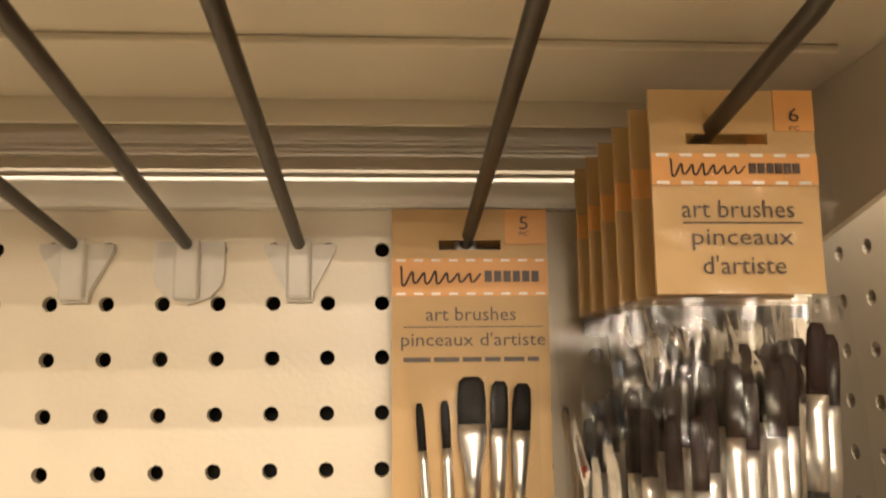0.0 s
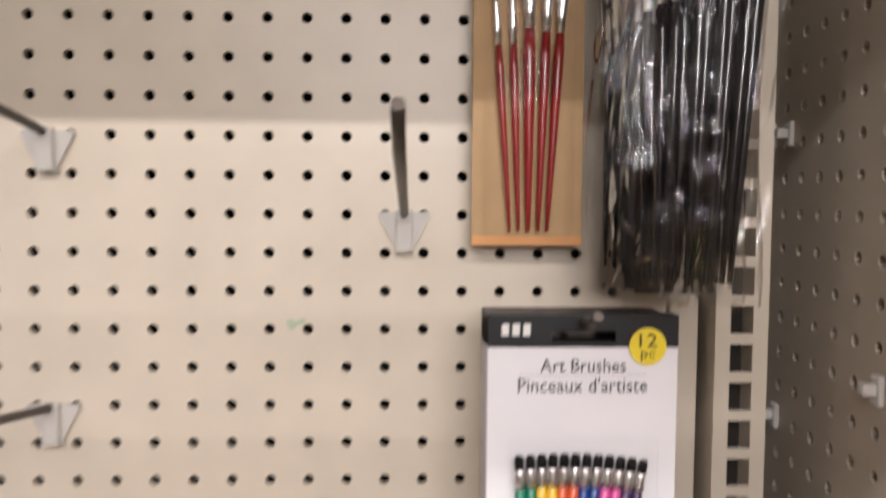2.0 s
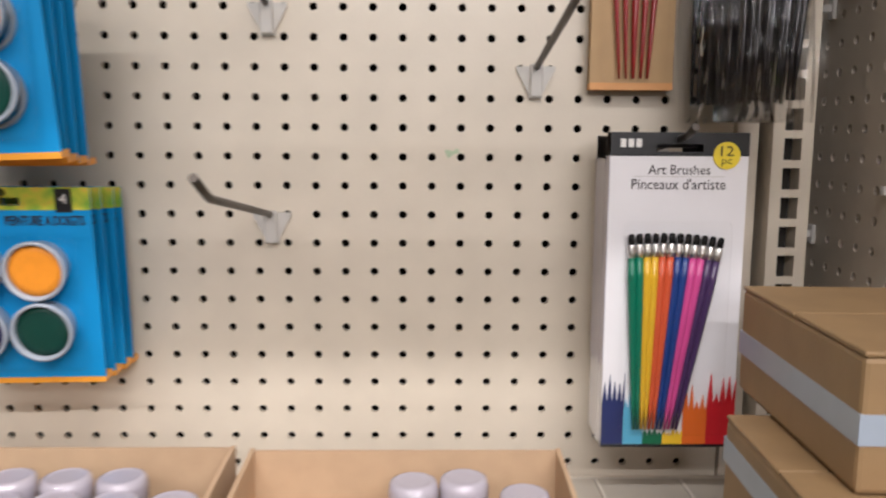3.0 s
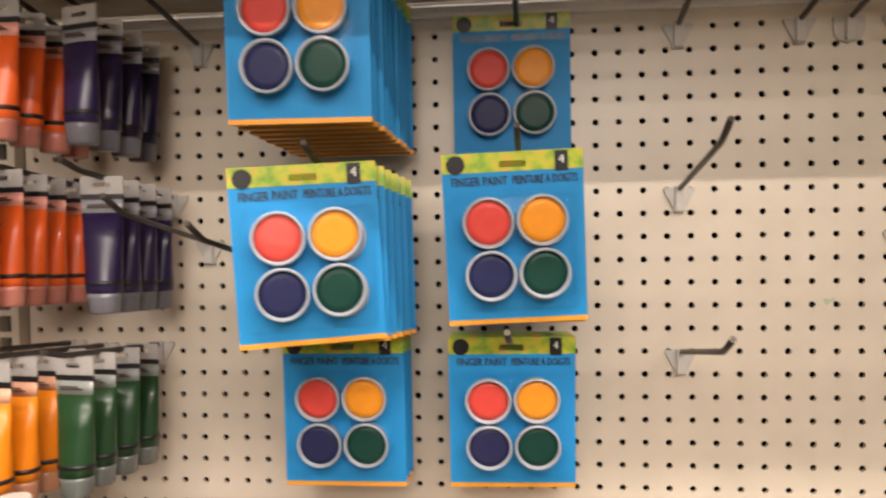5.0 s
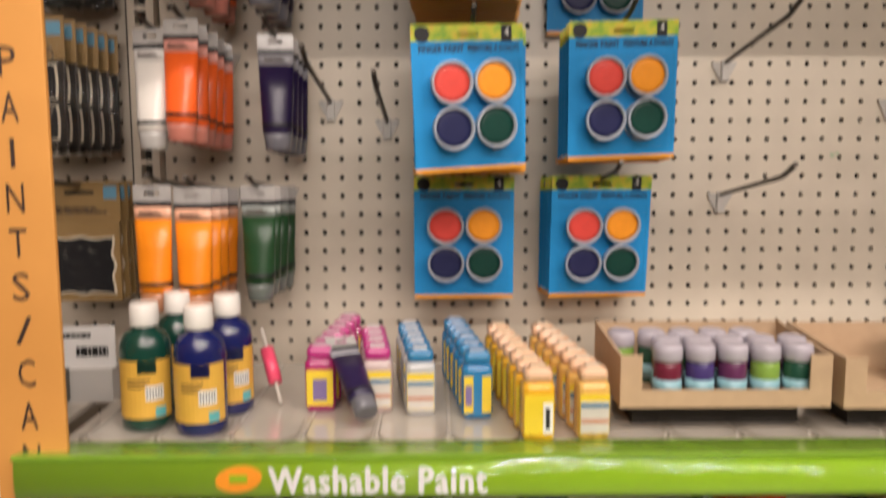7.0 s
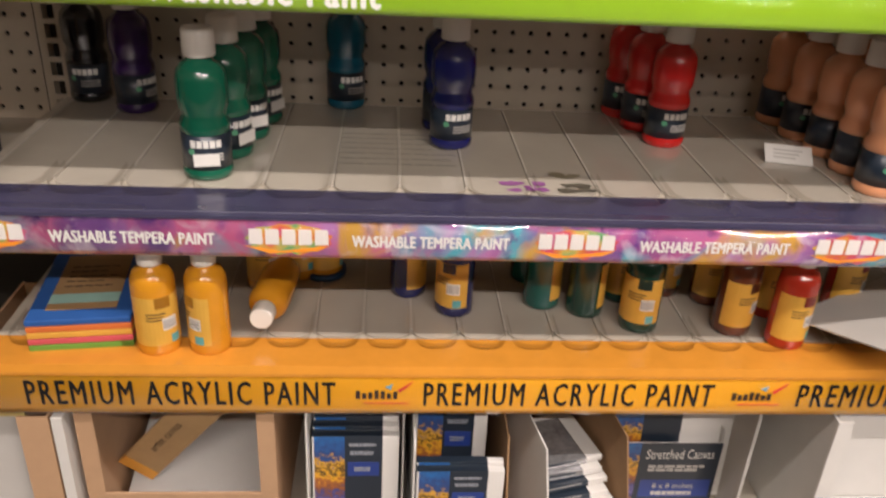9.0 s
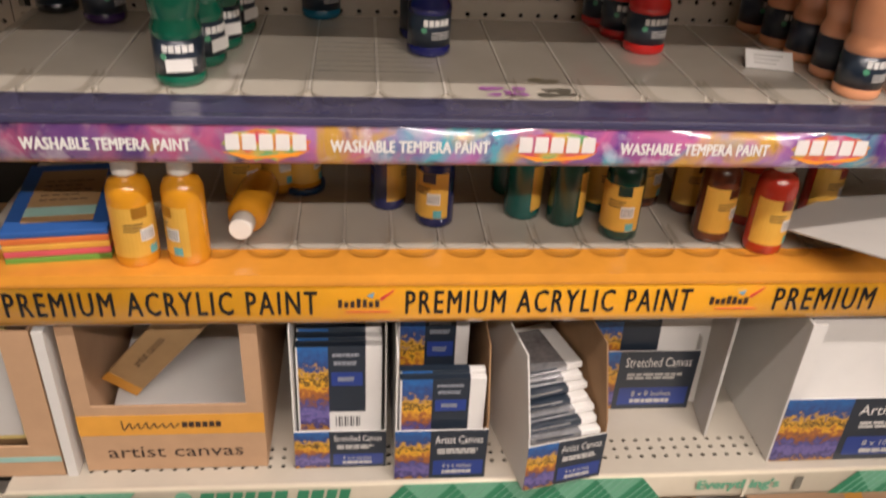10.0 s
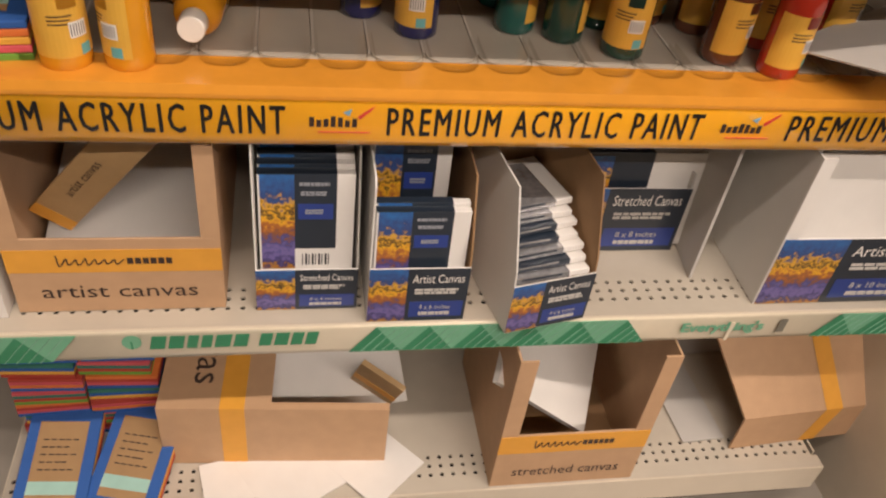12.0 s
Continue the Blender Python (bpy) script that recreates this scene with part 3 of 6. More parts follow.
part("badge", poly([(-0.6865 + 0.0215 * math.cos(a * math.pi / 10), 1.157 + 0.0125 * math.sin(a * math.pi / 10) + 0.08 * 0.024 * math.cos(a * math.pi / 10)) for a in range(20)], -0.4096, -0.4086), M["p_orange"], green, "plain orange oval badge")
part("badge_mark", slab(-0.6945, -0.6785, -0.4106, -0.4096, 1.154, 1.161), M["green_strip"], green)
trays(green, Z_GREEN, -0.86, 0.0735, 16)

temp = shelf("cream shelf with a watercolour label strip, nearly empty", Z_TEMP, 0.40)
strip(temp, -0.402, 0.895, 0.9385, "label_strip", M["watercolour"], M["ledge_blue"], Z_TEMP)
for k in range(-1, 2):
    letters("lettering", "WASHABLE TEMPERA PAINT", M["white"], temp, -0.405 + k * 0.292, -0.4053, 0.9155, 0.157, 0.0125, 0.0, "", 0.05, 1.06)
for cx in (-0.838, -0.5455, -0.257, 0.0335):
    part("logo_blaze", poly([(cx + (0.040 + 0.006 * math.sin(a * 2.3)) * math.cos(a * math.pi / 12), 0.9165 + (0.0165 + 0.003 * math.sin(a * 3.1)) * math.sin(a * math.pi / 12)) for a in range(24)], -0.4052, -0.4047), M["sunset"], temp, "plain warm wash behind the logo")
    part("logo_swoosh", poly([(cx - 0.044, 0.909), (cx - 0.01, 0.9035), (cx + 0.040, 0.910), (cx + 0.028, 0.904), (cx - 0.02, 0.9005)], -0.4056, -0.4052), M["p_orange"], temp)
    bm = bmesh.new()
    for q in range(5):
        xx = cx - 0.0395 + q * 0.0161
        poly([(xx, 0.9110), (xx + 0.0128, 0.9110), (xx + 0.0135, 0.9130), (xx + 0.0132, 0.9262), (xx + 0.0122, 0.9275), (xx + 0.0004, 0.9275)], -0.4062, -0.4054, bm)
    part("logo_mark", bm, M["white"], temp, "plain white logo blocks")
trays(temp, Z_TEMP, -0.8665, 0.0717, 16)

acr = shelf("cream shelf with an amber strip and acrylic paint bottles", Z_ACR, 0.40)
strip(acr, -0.402, 0.699, 0.752, "label_strip", M["acrylic_strip"], M["ledge_orange"], Z_ACR)
for k in (-1, 0, 1):
    cx, w = -0.241 + k * 0.426, 0.328
    if k < 1:
        letters("lettering", "PREMIUM ACRYLIC PAINT", M["black"], acr, cx, -0.4053, 0.7278, w, 0.031, 0.0, "", 0.020, 1.25)
    else:
        letters("lettering", "PREMIUM", M["black"], acr, 0.0845, -0.4053, 0.7278, 0.122, 0.031, 0.0, "", 0.020, 1.25)
        letters("lettering", "A", M["black"], acr, 0.176, -0.4053, 0.7278, 0.020, 0.031, 0.0, "", 0.020, 1.25)
for cx in (-0.452, -0.026):
    bm = bmesh.new()
    for q, h in enumerate((0.010, 0.007, 0.008, 0.011, 0.010, 0.007, 0.009)):
        box(bm, cx - 0.028 + q * 0.0068, cx - 0.0235 + q * 0.0068, -0.406, -0.4048, 0.7215, 0.7215 + h)
    part("logo_mark", bm, M["ink"], acr, "plain dark logo blocks")
    part("logo_leaf", poly([(cx + 0.004, 0.737), (cx + 0.012, 0.741), (cx + 0.010, 0.734)], -0.406, -0.4048), plain("sky_print", (0.2, 0.45, 0.62)), acr)
    part("logo_stroke", poly([(cx + 0.018, 0.733), (cx + 0.034, 0.745), (cx + 0.032, 0.7415), (cx + 0.020, 0.730)], -0.406, -0.4048), M["p_red"], acr)
    part("logo_underline", slab(cx - 0.02, cx + 0.03, -0.4056, -0.4048, 0.7145, 0.7155), M["p_red"], acr)
trays(acr, Z_ACR, -0.8665, 0.0560, 21)

canv = shelf("cream perforated steel shelf with a cream and green label strip", Z_CANV, 0.42, True, 0.046)
strip(canv, -0.4235, 0.420, 0.4635, "label_strip", M["strip_cream"], None, 0.0, 0.0008)


def chevrons(x0, x1):
    """Green triangles with pale diagonal stripes along the shelf strip."""
    z0, z1, y = 0.4215, 0.4620, -0.4268
    h = z1 - z0
    w = 0.062
    n = int(round((x1 - x0) / w * 2)) - 1
    for k in range(n):
        a = x0 + k * w / 2 * 1.0
        up = k % 2 == 0
        tri_ = [(a, z0), (a + w, z0), (a + w / 2, z1)] if up else [(a, z1), (a + w / 2, z0), (a + w, z1)]
        part("chevron", poly(tri_, y - 0.0005 * (k % 2), y + 0.0006), M["jade"] if up else M["jade_light"], canv)
        bm = bmesh.new()
        for q in (0.2, 0.4, 0.6, 0.8):
            if up:
                p0, p1 = (a + w * q, z0), (a + w * (0.5 + q / 2), z1 - h * q)
            else:
                p0, p1 = (a + w * q, z1), (a + w / 2 * q, z1 - h * q)
            poly([p0, (p0[0] + 0.0009, p0[1]), (p1[0] + 0.0009, p1[1]), p1], y - 0.0014, y - 0.0002, bm)
        part("chevron_stripe", bm, M["jade_pale"], canv)


for a, b in ((-0.885, -0.715), (-0.433, -0.052), (0.172, 0.325)):
    chevrons(a, b)
bm = bmesh.new()
xx = -0.656
for wd, last in ((0.019, 0), (0.019, 0), (0.0145, 0), (0.0145, 0), (0.020, 0), (0.018, 1), (0.0165, 0), (0.018, 0), (0.0155, 0), (0.0155, 0)):
    u = wd - 0.0028
    poly([(xx, 0.4375), (xx + u, 0.4375), (xx + u + 0.0040, 0.4570), (xx + 0.0040, 0.4570)], -0.4268, -0.4258, bm)
    xx += wd + (0.010 if last else 0.0008)
part("logo_mark", bm, M["jade"], canv, "plain slanted green logo blocks")
part("logo_disc", poly([(-0.674 + 0.0105 * math.cos(a * math.pi / 9), 0.4490 + 0.0105 * math.sin(a * math.pi / 9)) for a in range(18)], -0.4268, -0.4258), M["jade_light"], canv)
part("logo_stem", slab(-0.6752, -0.6730, -0.4274, -0.4268, 0.4385, 0.4500), M["jade"], canv)
letters("lettering", "Everything's", M["jade_light"], canv, 0.041, -0.4272, 0.4435, 0.112, 0.021, 0.0, "", 0.06)
letters("price_lettering", "1", M["worn_print"], canv, 0.1235, -0.4274, 0.4445, 0.0085, 0.022, 0.0, "", 0.05)
part("tape_tear", poly([(0.049, 0.4205), (0.053, 0.4205), (0.056, 0.452), (0.050, 0.454)], -0.4278, -0.4270), M["strip_cream"], canv)

base = shelf("cream perforated base shelf above the floor", Z_BASE, 0.44, True, 0.055)
# near-black colour carries the shade below the base shelf
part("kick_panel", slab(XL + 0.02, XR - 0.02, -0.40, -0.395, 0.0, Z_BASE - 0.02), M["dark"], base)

# ---- sign at the bay's left edge ----
sg = thing("aisle_sign", "tall tangerine cardboard sign with vertical black lettering", "sign", pose(-0.884, -0.385, 0, 0, 0, 0))
part("panel", slab(-0.033, 0.033, -0.003, 0.003, 0.86, 1.60, 0.001), M["sign"], sg)
part("pale_edge", slab(-0.0355, -0.033, -0.0035, 0.0035, 0.86, 1.60), M["white"], sg)
for k, ch in enumerate("PAINTS/CANVAS"):
    letters("letter", ch, M["ink"], sg, 0.0, -0.0036, 1.535 - k * 0.0405, 0.004 if ch == "I" else 0.016, 0.026)


# ---- hooks ----
def hook(x, z, length=0.24, rise=0.045, kind="metal", tilt=0.0):
    h = thing("peg_hook", "dull metal display hook with a frosted plastic base on the pegboard", "hook", pose(x, 0, z, 0, 0, tilt), "display hooks")
    pts = [(0, -0.004, 0), (0, -length * 0.845, rise * 0.66), (0, -length * 0.88, rise * 0.72), (0, -length * 0.91, rise * 0.79), (0, -length, rise)]
    part("arm", tube(pts, 0.0029), M["wire"], h)
    if kind == "round":
        out = [(-0.016, 0.003)] + [(-0.016 + 0.0, -0.012)] + [(0.016 * math.cos(a), -0.012 + 0.014 * math.sin(a)) for a in (3.5, 4.0, 4.71, 5.4, 5.9)] + [(0.016, -0.012), (0.016, 0.003)]
    else:
        out = [(-0.0165, 0.002), (-0.0165, -0.001), (-0.0065, -0.020), (-0.006, -0.025), (0.006, -0.025), (0.0065, -0.020), (0.0165, -0.001), (0.0165, 0.002)]
    part("base_plate", poly(out, -0.0055, -0.0015), M["clip"], h)
    part("socket", slab(-0.0055, 0.0055, -0.012, -0.005, -0.024, 0.004, 0.0015), M["clip"], h)
    bm = bmesh.new()
    for sx in (-1, 1):
        tube([(sx * 0.0127, -0.002, 0), (sx * 0.0127, 0.012, 0)], 0.0026, 8, bm)
    part("prong_pair", bm, M["wire"], h)
    return h


for x in (-0.832, -0.787, -0.735, -0.655, -0.577, -0.466, -0.288, -0.1143, 0.0127, 0.1143, 0.1915, 0.2605):
    hook(x, TOP)
hook(0.0635, TOP, 0.24, 0.045, "round")
for x, j in ((-0.1143, -7), (-0.1143, -14), (0.1143, -9), (-0.6477, -9), (-0.5715, -10)):
    hook(x, TOP + j * PITCH, 0.24, 0.045)

# ---- brush packs ----
def brush(bm_h, bm_f, bm_b, top, bottom, r, bristle, ferrule, head):
    """Adds one brush from bristle tip down to the handle's end, into three meshes."""
    t, b = Vector(top), Vector(bottom)
    ln = (b - t).length
    zx = (t - b).normalized()
    xx = (Vector((1, 0, 0)) - zx * zx.x).normalized()
    yx = zx.cross(xx)
    m = Matrix(((xx.x, yx.x, zx.x, b.x), (xx.y, yx.y, zx.y, b.y), (xx.z, yx.z, zx.z, b.z), (0, 0, 0, 1)))
    hl = ln - bristle - ferrule
    lathe([(r * 0.35, 0), (r * 0.55, hl * 0.15), (r * 0.9, hl * 0.6), (r * 1.05, hl * 0.88), (r * 0.8, hl)], 10, m=m, bm=bm_h)
    # the ferrule flattens from round to a wide flat mouth, which carries the bristles
    for bm, levels in ((bm_f, ((r * 0.82, r * 0.82, hl - 0.0005), (r * 0.95, r * 0.85, hl + ferrule * 0.35), (head * 0.95, r * 0.6, hl + ferrule * 0.8), (head, r * 0.5, hl + ferrule))),
                       (bm_b, ((head * 0.94, r * 0.46, hl + ferrule - 0.0005), (head * 0.98, r * 0.55, hl + ferrule + bristle * 0.5), (head * 0.86, r * 0.40, ln - bristle * 0.12), (head * 0.5, r * 0.15, ln)))):
        rings = [[bm.verts.new(m @ Vector((a * math.cos(2 * math.pi * k / 12), c * math.sin(2 * math.pi * k / 12), z))) for k in range(12)] for a, c, z in levels]
        for p, q in zip(rings, rings[1:]):
            for k in range(12):
                bm.faces.new((p[k], p[(k + 1) % 12], q[(k + 1) % 12], q[k])).smooth = True
        bm.faces.new(rings[0]); bm.faces.new(rings[-1])


def brush_set(parent, specs, handle, bristle_mat, bl, fl, spread=1.25):
    for top, bottom, r, *head in specs:
        h, f, b = bmesh.new(), bmesh.new(), bmesh.new()
        brush(h, f, b, top, bottom, r, bl, fl, head[0] if head else r * spread)
        hd = part("handle", h, handle, parent)
        part("ferrule", f, M["ferrule"], hd)
        part("bristle", b, bristle_mat, hd)


def blister(parent, x0, x1, depth, z0, z1, r):
    """Clear bubble, open at the back where it meets the card."""
    bm = bmesh.new()
    box(bm, x0, x1, -depth, 0.0, z0, z1, bevel=r)
    bmesh.ops.delete(bm, geom=[f for f in bm.faces if all(v.co.y > -r * 1.1 for v in f.verts)], context="FACES")
    for f in bm.faces:
        f.smooth = True
    part("blister", bm, M["blister"], parent, "clear plastic blister")


def slot_card(x0, x1, z0, z1, sx, sz, y0, y1, sw=0.014, sh=0.0022):
    """A card with a hang slot through it."""
    bm = bmesh.new()
    box(bm, x0, x1, y0, y1, z0, sz - sh)
    box(bm, x0, x1, y0, y1, sz + sh, z1)
    box(bm, x0, sx - sw, y0, y1, sz - sh, sz + sh)
    box(bm, sx + sw, x1, y0, y1, sz - sh, sz + sh)
    return bm


def stitches(parent, x0, x1, z, y):
    bm = bmesh.new()
    x = x0
    while x < x1 - 0.003:
        box(bm, x, x + 0.004, y, y + 0.0004, z - 0.0005, z + 0.0005)
        x += 0.0078
    part("stitch_print", bm, M["white"], parent)


def script_mark(parent, cx, y, cz, w, h):
    """A plain wavy stroke and blocks where a logo stands."""
    pts = []
    for t in range(61):
        q = t / 60
        amp = h * (0.22 + 0.40 * math.exp(-9 * q) + 0.14 * math.exp(-((q - 0.45) / 0.10) ** 2))
        pts.append((cx - w / 2 + w * (0.56 * q + 0.012 * math.cos(44 * q)), y, cz + amp * math.sin(44 * q + 1.2) - 0.04 * h))
    bm = tube(pts, h * 0.055, 6)
    for q in range(6):
        a = cx + w * 0.10 + q * w * 0.066
        box(bm, a, a + w * 0.05, y - 0.0004, y + 0.0006, cz - h * 0.25, cz + h * 0.3)
    part("logo_mark", bm, M["ink"], parent, "plain dark logo strokes")


def five_pack(y):
    p = thing("brush_pack", "kraft card of five red-handled art brushes hanging on a hook", "art brushes", pose(0.192, y, 0), "hanging brush packs")
    part("card", slot_card(-0.035, 0.035, 1.503, 1.765, 0, 1.7485, 0, 0.0012), M["kraft"], p)
    part("logo_band", slab(-0.035, 0.035, -0.0006, 0, 1.7255, 1.7425), M["orange_band"], p)
    part("count_patch", slab(0.016, 0.035, -0.0006, 0, 1.749, 1.765), M["orange_band"], p)
    part("bottom_band", slab(-0.035, 0.035, -0.0006, 0, 1.503, 1.509), M["orange_band"], p)
    stitches(p, -0.033, 0.034, 1.7415, -0.001)
    stitches(p, -0.033, 0.034, 1.7265, -0.001)
    script_mark(p, 0.0, -0.001, 1.734, 0.064, 0.009)
    letters("lettering", "5", M["ink"], p, 0.0245, -0.001, 1.7585, 0.004, 0.006)
    letters("lettering", "PC", M["ink"], p, 0.0245, -0.001, 1.7535, 0.004, 0.002)
    letters("lettering", "art brushes", M["ink"], p, 0.0, -0.0008, 1.7175, 0.040, 0.006)
    part("rule", slab(-0.030, 0.032, -0.0006, 0, 1.7116, 1.712), M["ink"], p)
    letters("lettering", "pinceaux d'artiste", M["ink"], p, 0.001, -0.0008, 1.7055, 0.064, 0.0078)
    bars("small_print", M["ink"], p, 0.0, -0.0007, 1.6975, 0.060, 0.002)
    specs = []
    for a, b, r, hw, top_z in ((-0.0235, -0.0115, 0.0024, 0.0019, 1.679), (-0.0125, -0.0060, 0.0025, 0.0021, 1.680), (-0.0010, 0.0, 0.0038, 0.0064, 1.690), (0.0115, 0.0062, 0.0031, 0.0040, 1.688), (0.0215, 0.0118, 0.0031, 0.0042, 1.687)):
        specs.append(((a, -0.006 - 0.001 * (hw > 0.006), top_z), (b, -0.006, 1.512), r, hw))
    brush_set(p, specs, M["red_wood"], M["bristle"], 0.020, 0.032)
    blister(p, -0.028, 0.028, 0.013, 1.508, 1.700, 0.005)
    return p


pk = five_pack(-0.024)
copy_thing(pk, pose(0.193, -0.009, 0.0))


def wrinkled_bag(w, z0, z1, depth, seed):
    rnd = random.Random(seed)
    ph = [rnd.random() * 6 for _ in range(4)]
    nx, nz = 26, 60
    bm = bmesh.new()
    grids = []
    for side in (1, 0):
        g = []
        for j in range(nz + 1):
            v = j / nz
            row = []
            for i in range(nx + 1):
                u = i / nx
                bulge = math.sin(math.pi * u) ** 0.6 * min(1, 5 * v, 4 * (1 - v) + 0.15)
                n = noise.noise(Vector((u * 4 + ph[0], v * 11 + ph[1], side * 7))) + 0.5 * noise.noise(Vector((u * 11 + ph[2], v * 20, side * 3)))
                y = -side * depth * bulge - side * 0.0050 * n * min(1, 8 * u * (1 - u) + 0.2)
                row.append(bm.verts.new((-w / 2 + w * u + 0.002 * math.sin(v * 9 + ph[3]), y, z0 + (z1 - z0) * v)))
            g.append(row)
        grids.append(g)
    for g in grids:
        for j in range(nz):
            for i in range(nx):
                bm.faces.new((g[j][i], g[j][i + 1], g[j + 1][i + 1], g[j + 1][i])).smooth = True
    return bm


def six_pack(y, full):
    p = thing("brush_pack", "clear bag of black-handled brushes under a kraft header card", "art brushes", pose(0.2672, y, 0.0015), "hanging brush packs")
    part("header_card", slot_card(-0.0275, 0.0275, 1.714, 1.781, -0.002, 1.7645, 0, 0.0012, 0.0135, 0.0018), M["kraft"], p)
    part("logo_band", slab(-0.0275, 0.0275, -0.0006, 0, 1.749, 1.7595), M["orange_band"], p)
    part("count_patch", slab(0.014, 0.0275, -0.0006, 0, 1.7672, 1.781), M["orange_band"], p)
    if full:
        stitches(p, -0.026, 0.027, 1.7588, -0.001)
        stitches(p, -0.026, 0.027, 1.7497, -0.001)
        script_mark(p, 0.0, -0.001, 1.7543, 0.044, 0.006)
        letters("lettering", "6", M["ink"], p, 0.0205, -0.001, 1.7725, 0.0035, 0.0048)
        letters("lettering", "PC", M["ink"], p, 0.0205, -0.001, 1.7680, 0.0035, 0.0016)
        letters("lettering", "art brushes", M["ink"], p, 0.0, -0.0008, 1.7412, 0.037, 0.0058)
        part("rule", slab(-0.018, 0.021, -0.0006, 0, 1.7366, 1.737), M["ink"], p)
        letters("lettering", "pinceaux", M["ink"], p, 0.001, -0.0008, 1.7312, 0.033, 0.0068)
        letters("lettering", "d'artiste", M["ink"], p, 0.001, -0.0008, 1.7232, 0.027, 0.006)
    part("bag_seal", slab(-0.032, 0.032, -0.001, 0.002, 1.7055, 1.713), M["film"], p, "ribbed zip seal")
    rnd = random.Random(int(-y * 1000))
    specs = []
    for k in range(9):
        a = -0.026 + 0.0064 * k + rnd.uniform(-0.0012, 0.0012)
        b = -0.026 + 0.0047 * k + rnd.uniform(-0.001, 0.001)
        topz = 1.676 + 0.0037 * k + rnd.uniform(-0.006, 0.006)
        specs.append(((a, -0.002 - 0.004 * (k % 2), topz), (b, -0.002 - 0.003 * (k % 2), 1.487 + rnd.uniform(0, 0.003)), 0.0030 + 0.0009 * (k / 8)))
    brush_set(p, specs, M["black_wood"], M["brown_bristle"], 0.022, 0.028, 0.95)
    bag = wrinkled_bag(0.074, 1.474, 1.712, 0.014, 3 + int(-y * 1000))
    bmesh.ops.translate(bag, vec=(-0.001, 0, 0), verts=bag.verts)
    part("bag", bag, M["film"], p, "crinkled clear plastic bag")
    if full:
        bm = bmesh.new()
        rows = [[bm.verts.new((-0.031 + 0.0625 * i / 12, -0.0028 - 0.0016 * math.sin(i * 0.9 + j * 0.7) - 0.001 * math.sin(j * 1.7), 1.706 + 0.054 * j / 12)) for i in range(13)] for j in range(13)]
        for r0, r1 in zip(rows, rows[1:]):
            for i in range(12):
                bm.faces.new((r0[i], r0[i + 1], r1[i + 1], r1[i])).smooth = True
        part("bag_flap", bm, M["blister"], p, "clear film over the header card")
    return p


for k in range(6):
    six_pack(-0.135 + k * 0.021, k == 0)


def jot_pack(y, full, dx=0.0, dz=0.0):
    p = thing("brush_pack", "white card of twelve bright-handled brushes with a black header", "art brushes", pose(0.2155 + dx, y, dz), "hanging brush packs")
    hw, z0, z1 = 0.0535, 1.219, 1.467
    bm = slot_card(-hw, hw, z0, z1, 0, 1.455, 0, 0.012, 0.018, 0.004)
    part("card", bm, plain("glossy_white_card", (0.82, 0.80, 0.82), 0.25, 0.4, 0.03), p)
    part("header", slot_card(-hw, hw, 1.450, z1 + 0.001, 0, 1.456, -0.0008, 0.0128, 0.018, 0.003), M["black"], p)
    part("side_face", slab(-hw - 0.0006, -hw, 0.0, 0.012, 1.285, 1.45), plain("pale_lilac_card", (0.45, 0.42, 0.47)), p)
    if not full:
        return p
    bm = bmesh.new()
    for q in range(3):
        box(bm, -0.046 + q * 0.006, -0.042 + q * 0.006, -0.0016, -0.0008, 1.4565, 1.463)
    part("logo_mark", bm, M["white"], p, "plain white logo blocks")
    part("badge", poly([(0.036 + 0.0105 * math.cos(a * math.pi / 12), 1.4505 + 0.0105 * math.sin(a * math.pi / 12)) for a in range(24)], -0.0018, -0.0009), plain("yellow_badge", (0.85, 0.66, 0.03)), p, "round yellow count badge")
    letters("lettering", "12", M["black"], p, 0.036, -0.0022, 1.4540, 0.010, 0.0075)
    letters("lettering", "pc", M["black"], p, 0.036, -0.0022, 1.4450, 0.008, 0.0055)
    letters("lettering", "Art Brushes", plain("dark_grey_print", (0.06, 0.05, 0.06)), p, 0.0, -0.0006, 1.4395, 0.048, 0.0075)
    part("rule", slab(-0.036, 0.036, -0.0004, 0, 1.4340, 1.4344), M["paper_grey"], p)
    letters("lettering", "Pinceaux d'artiste", M["dark_grey_print"], p, 0.0, -0.0006, 1.4285, 0.073, 0.0085)
    cols = ((0.01, 0.16, 0.09), (0.01, 0.16, 0.09), (0.66, 0.40, 0.015), (0.66, 0.40, 0.015), (0.56, 0.09, 0.03), (0.56, 0.09, 0.03), (0.015, 0.045, 0.20), (0.015, 0.045, 0.20), (0.55, 0.07, 0.26), (0.55, 0.07, 0.26), (0.06, 0.03, 0.10), (0.06, 0.03, 0.10))
    names = ("green", "yellow", "vermilion", "blue", "pink", "violet")
    for k, c in enumerate(cols):
        a = -0.036 + 0.0064 * k
        b = -0.0285 + 0.0031 * k
        brush_set(p, [((a, -0.005, 1.391 - 0.00025 * (k - 4) ** 2 * 0.3), (b, -0.005, 1.233), 0.0034)], plain(names[k // 2] + "_handle", c), M["bristle"], 0.008, 0.010, 0.8)
    for k, (c, a, w, h) in enumerate((((0.02, 0.03, 0.12), -0.0535, 0.018, 0.062), ((0.12, 0.42, 0.62), -0.036, 0.016, 0.052), ((0.02, 0.15, 0.07), -0.020, 0.018, 0.014), ((0.85, 0.55, 0.02), -0.004, 0.016, 0.014), ((0.78, 0.16, 0.02), 0.012, 0.020, 0.050), ((0.62, 0.02, 0.03), 0.031, 0.0225, 0.060))):
        rnd = random.Random(k)
        out = [(a, z0), (a + w, z0)]
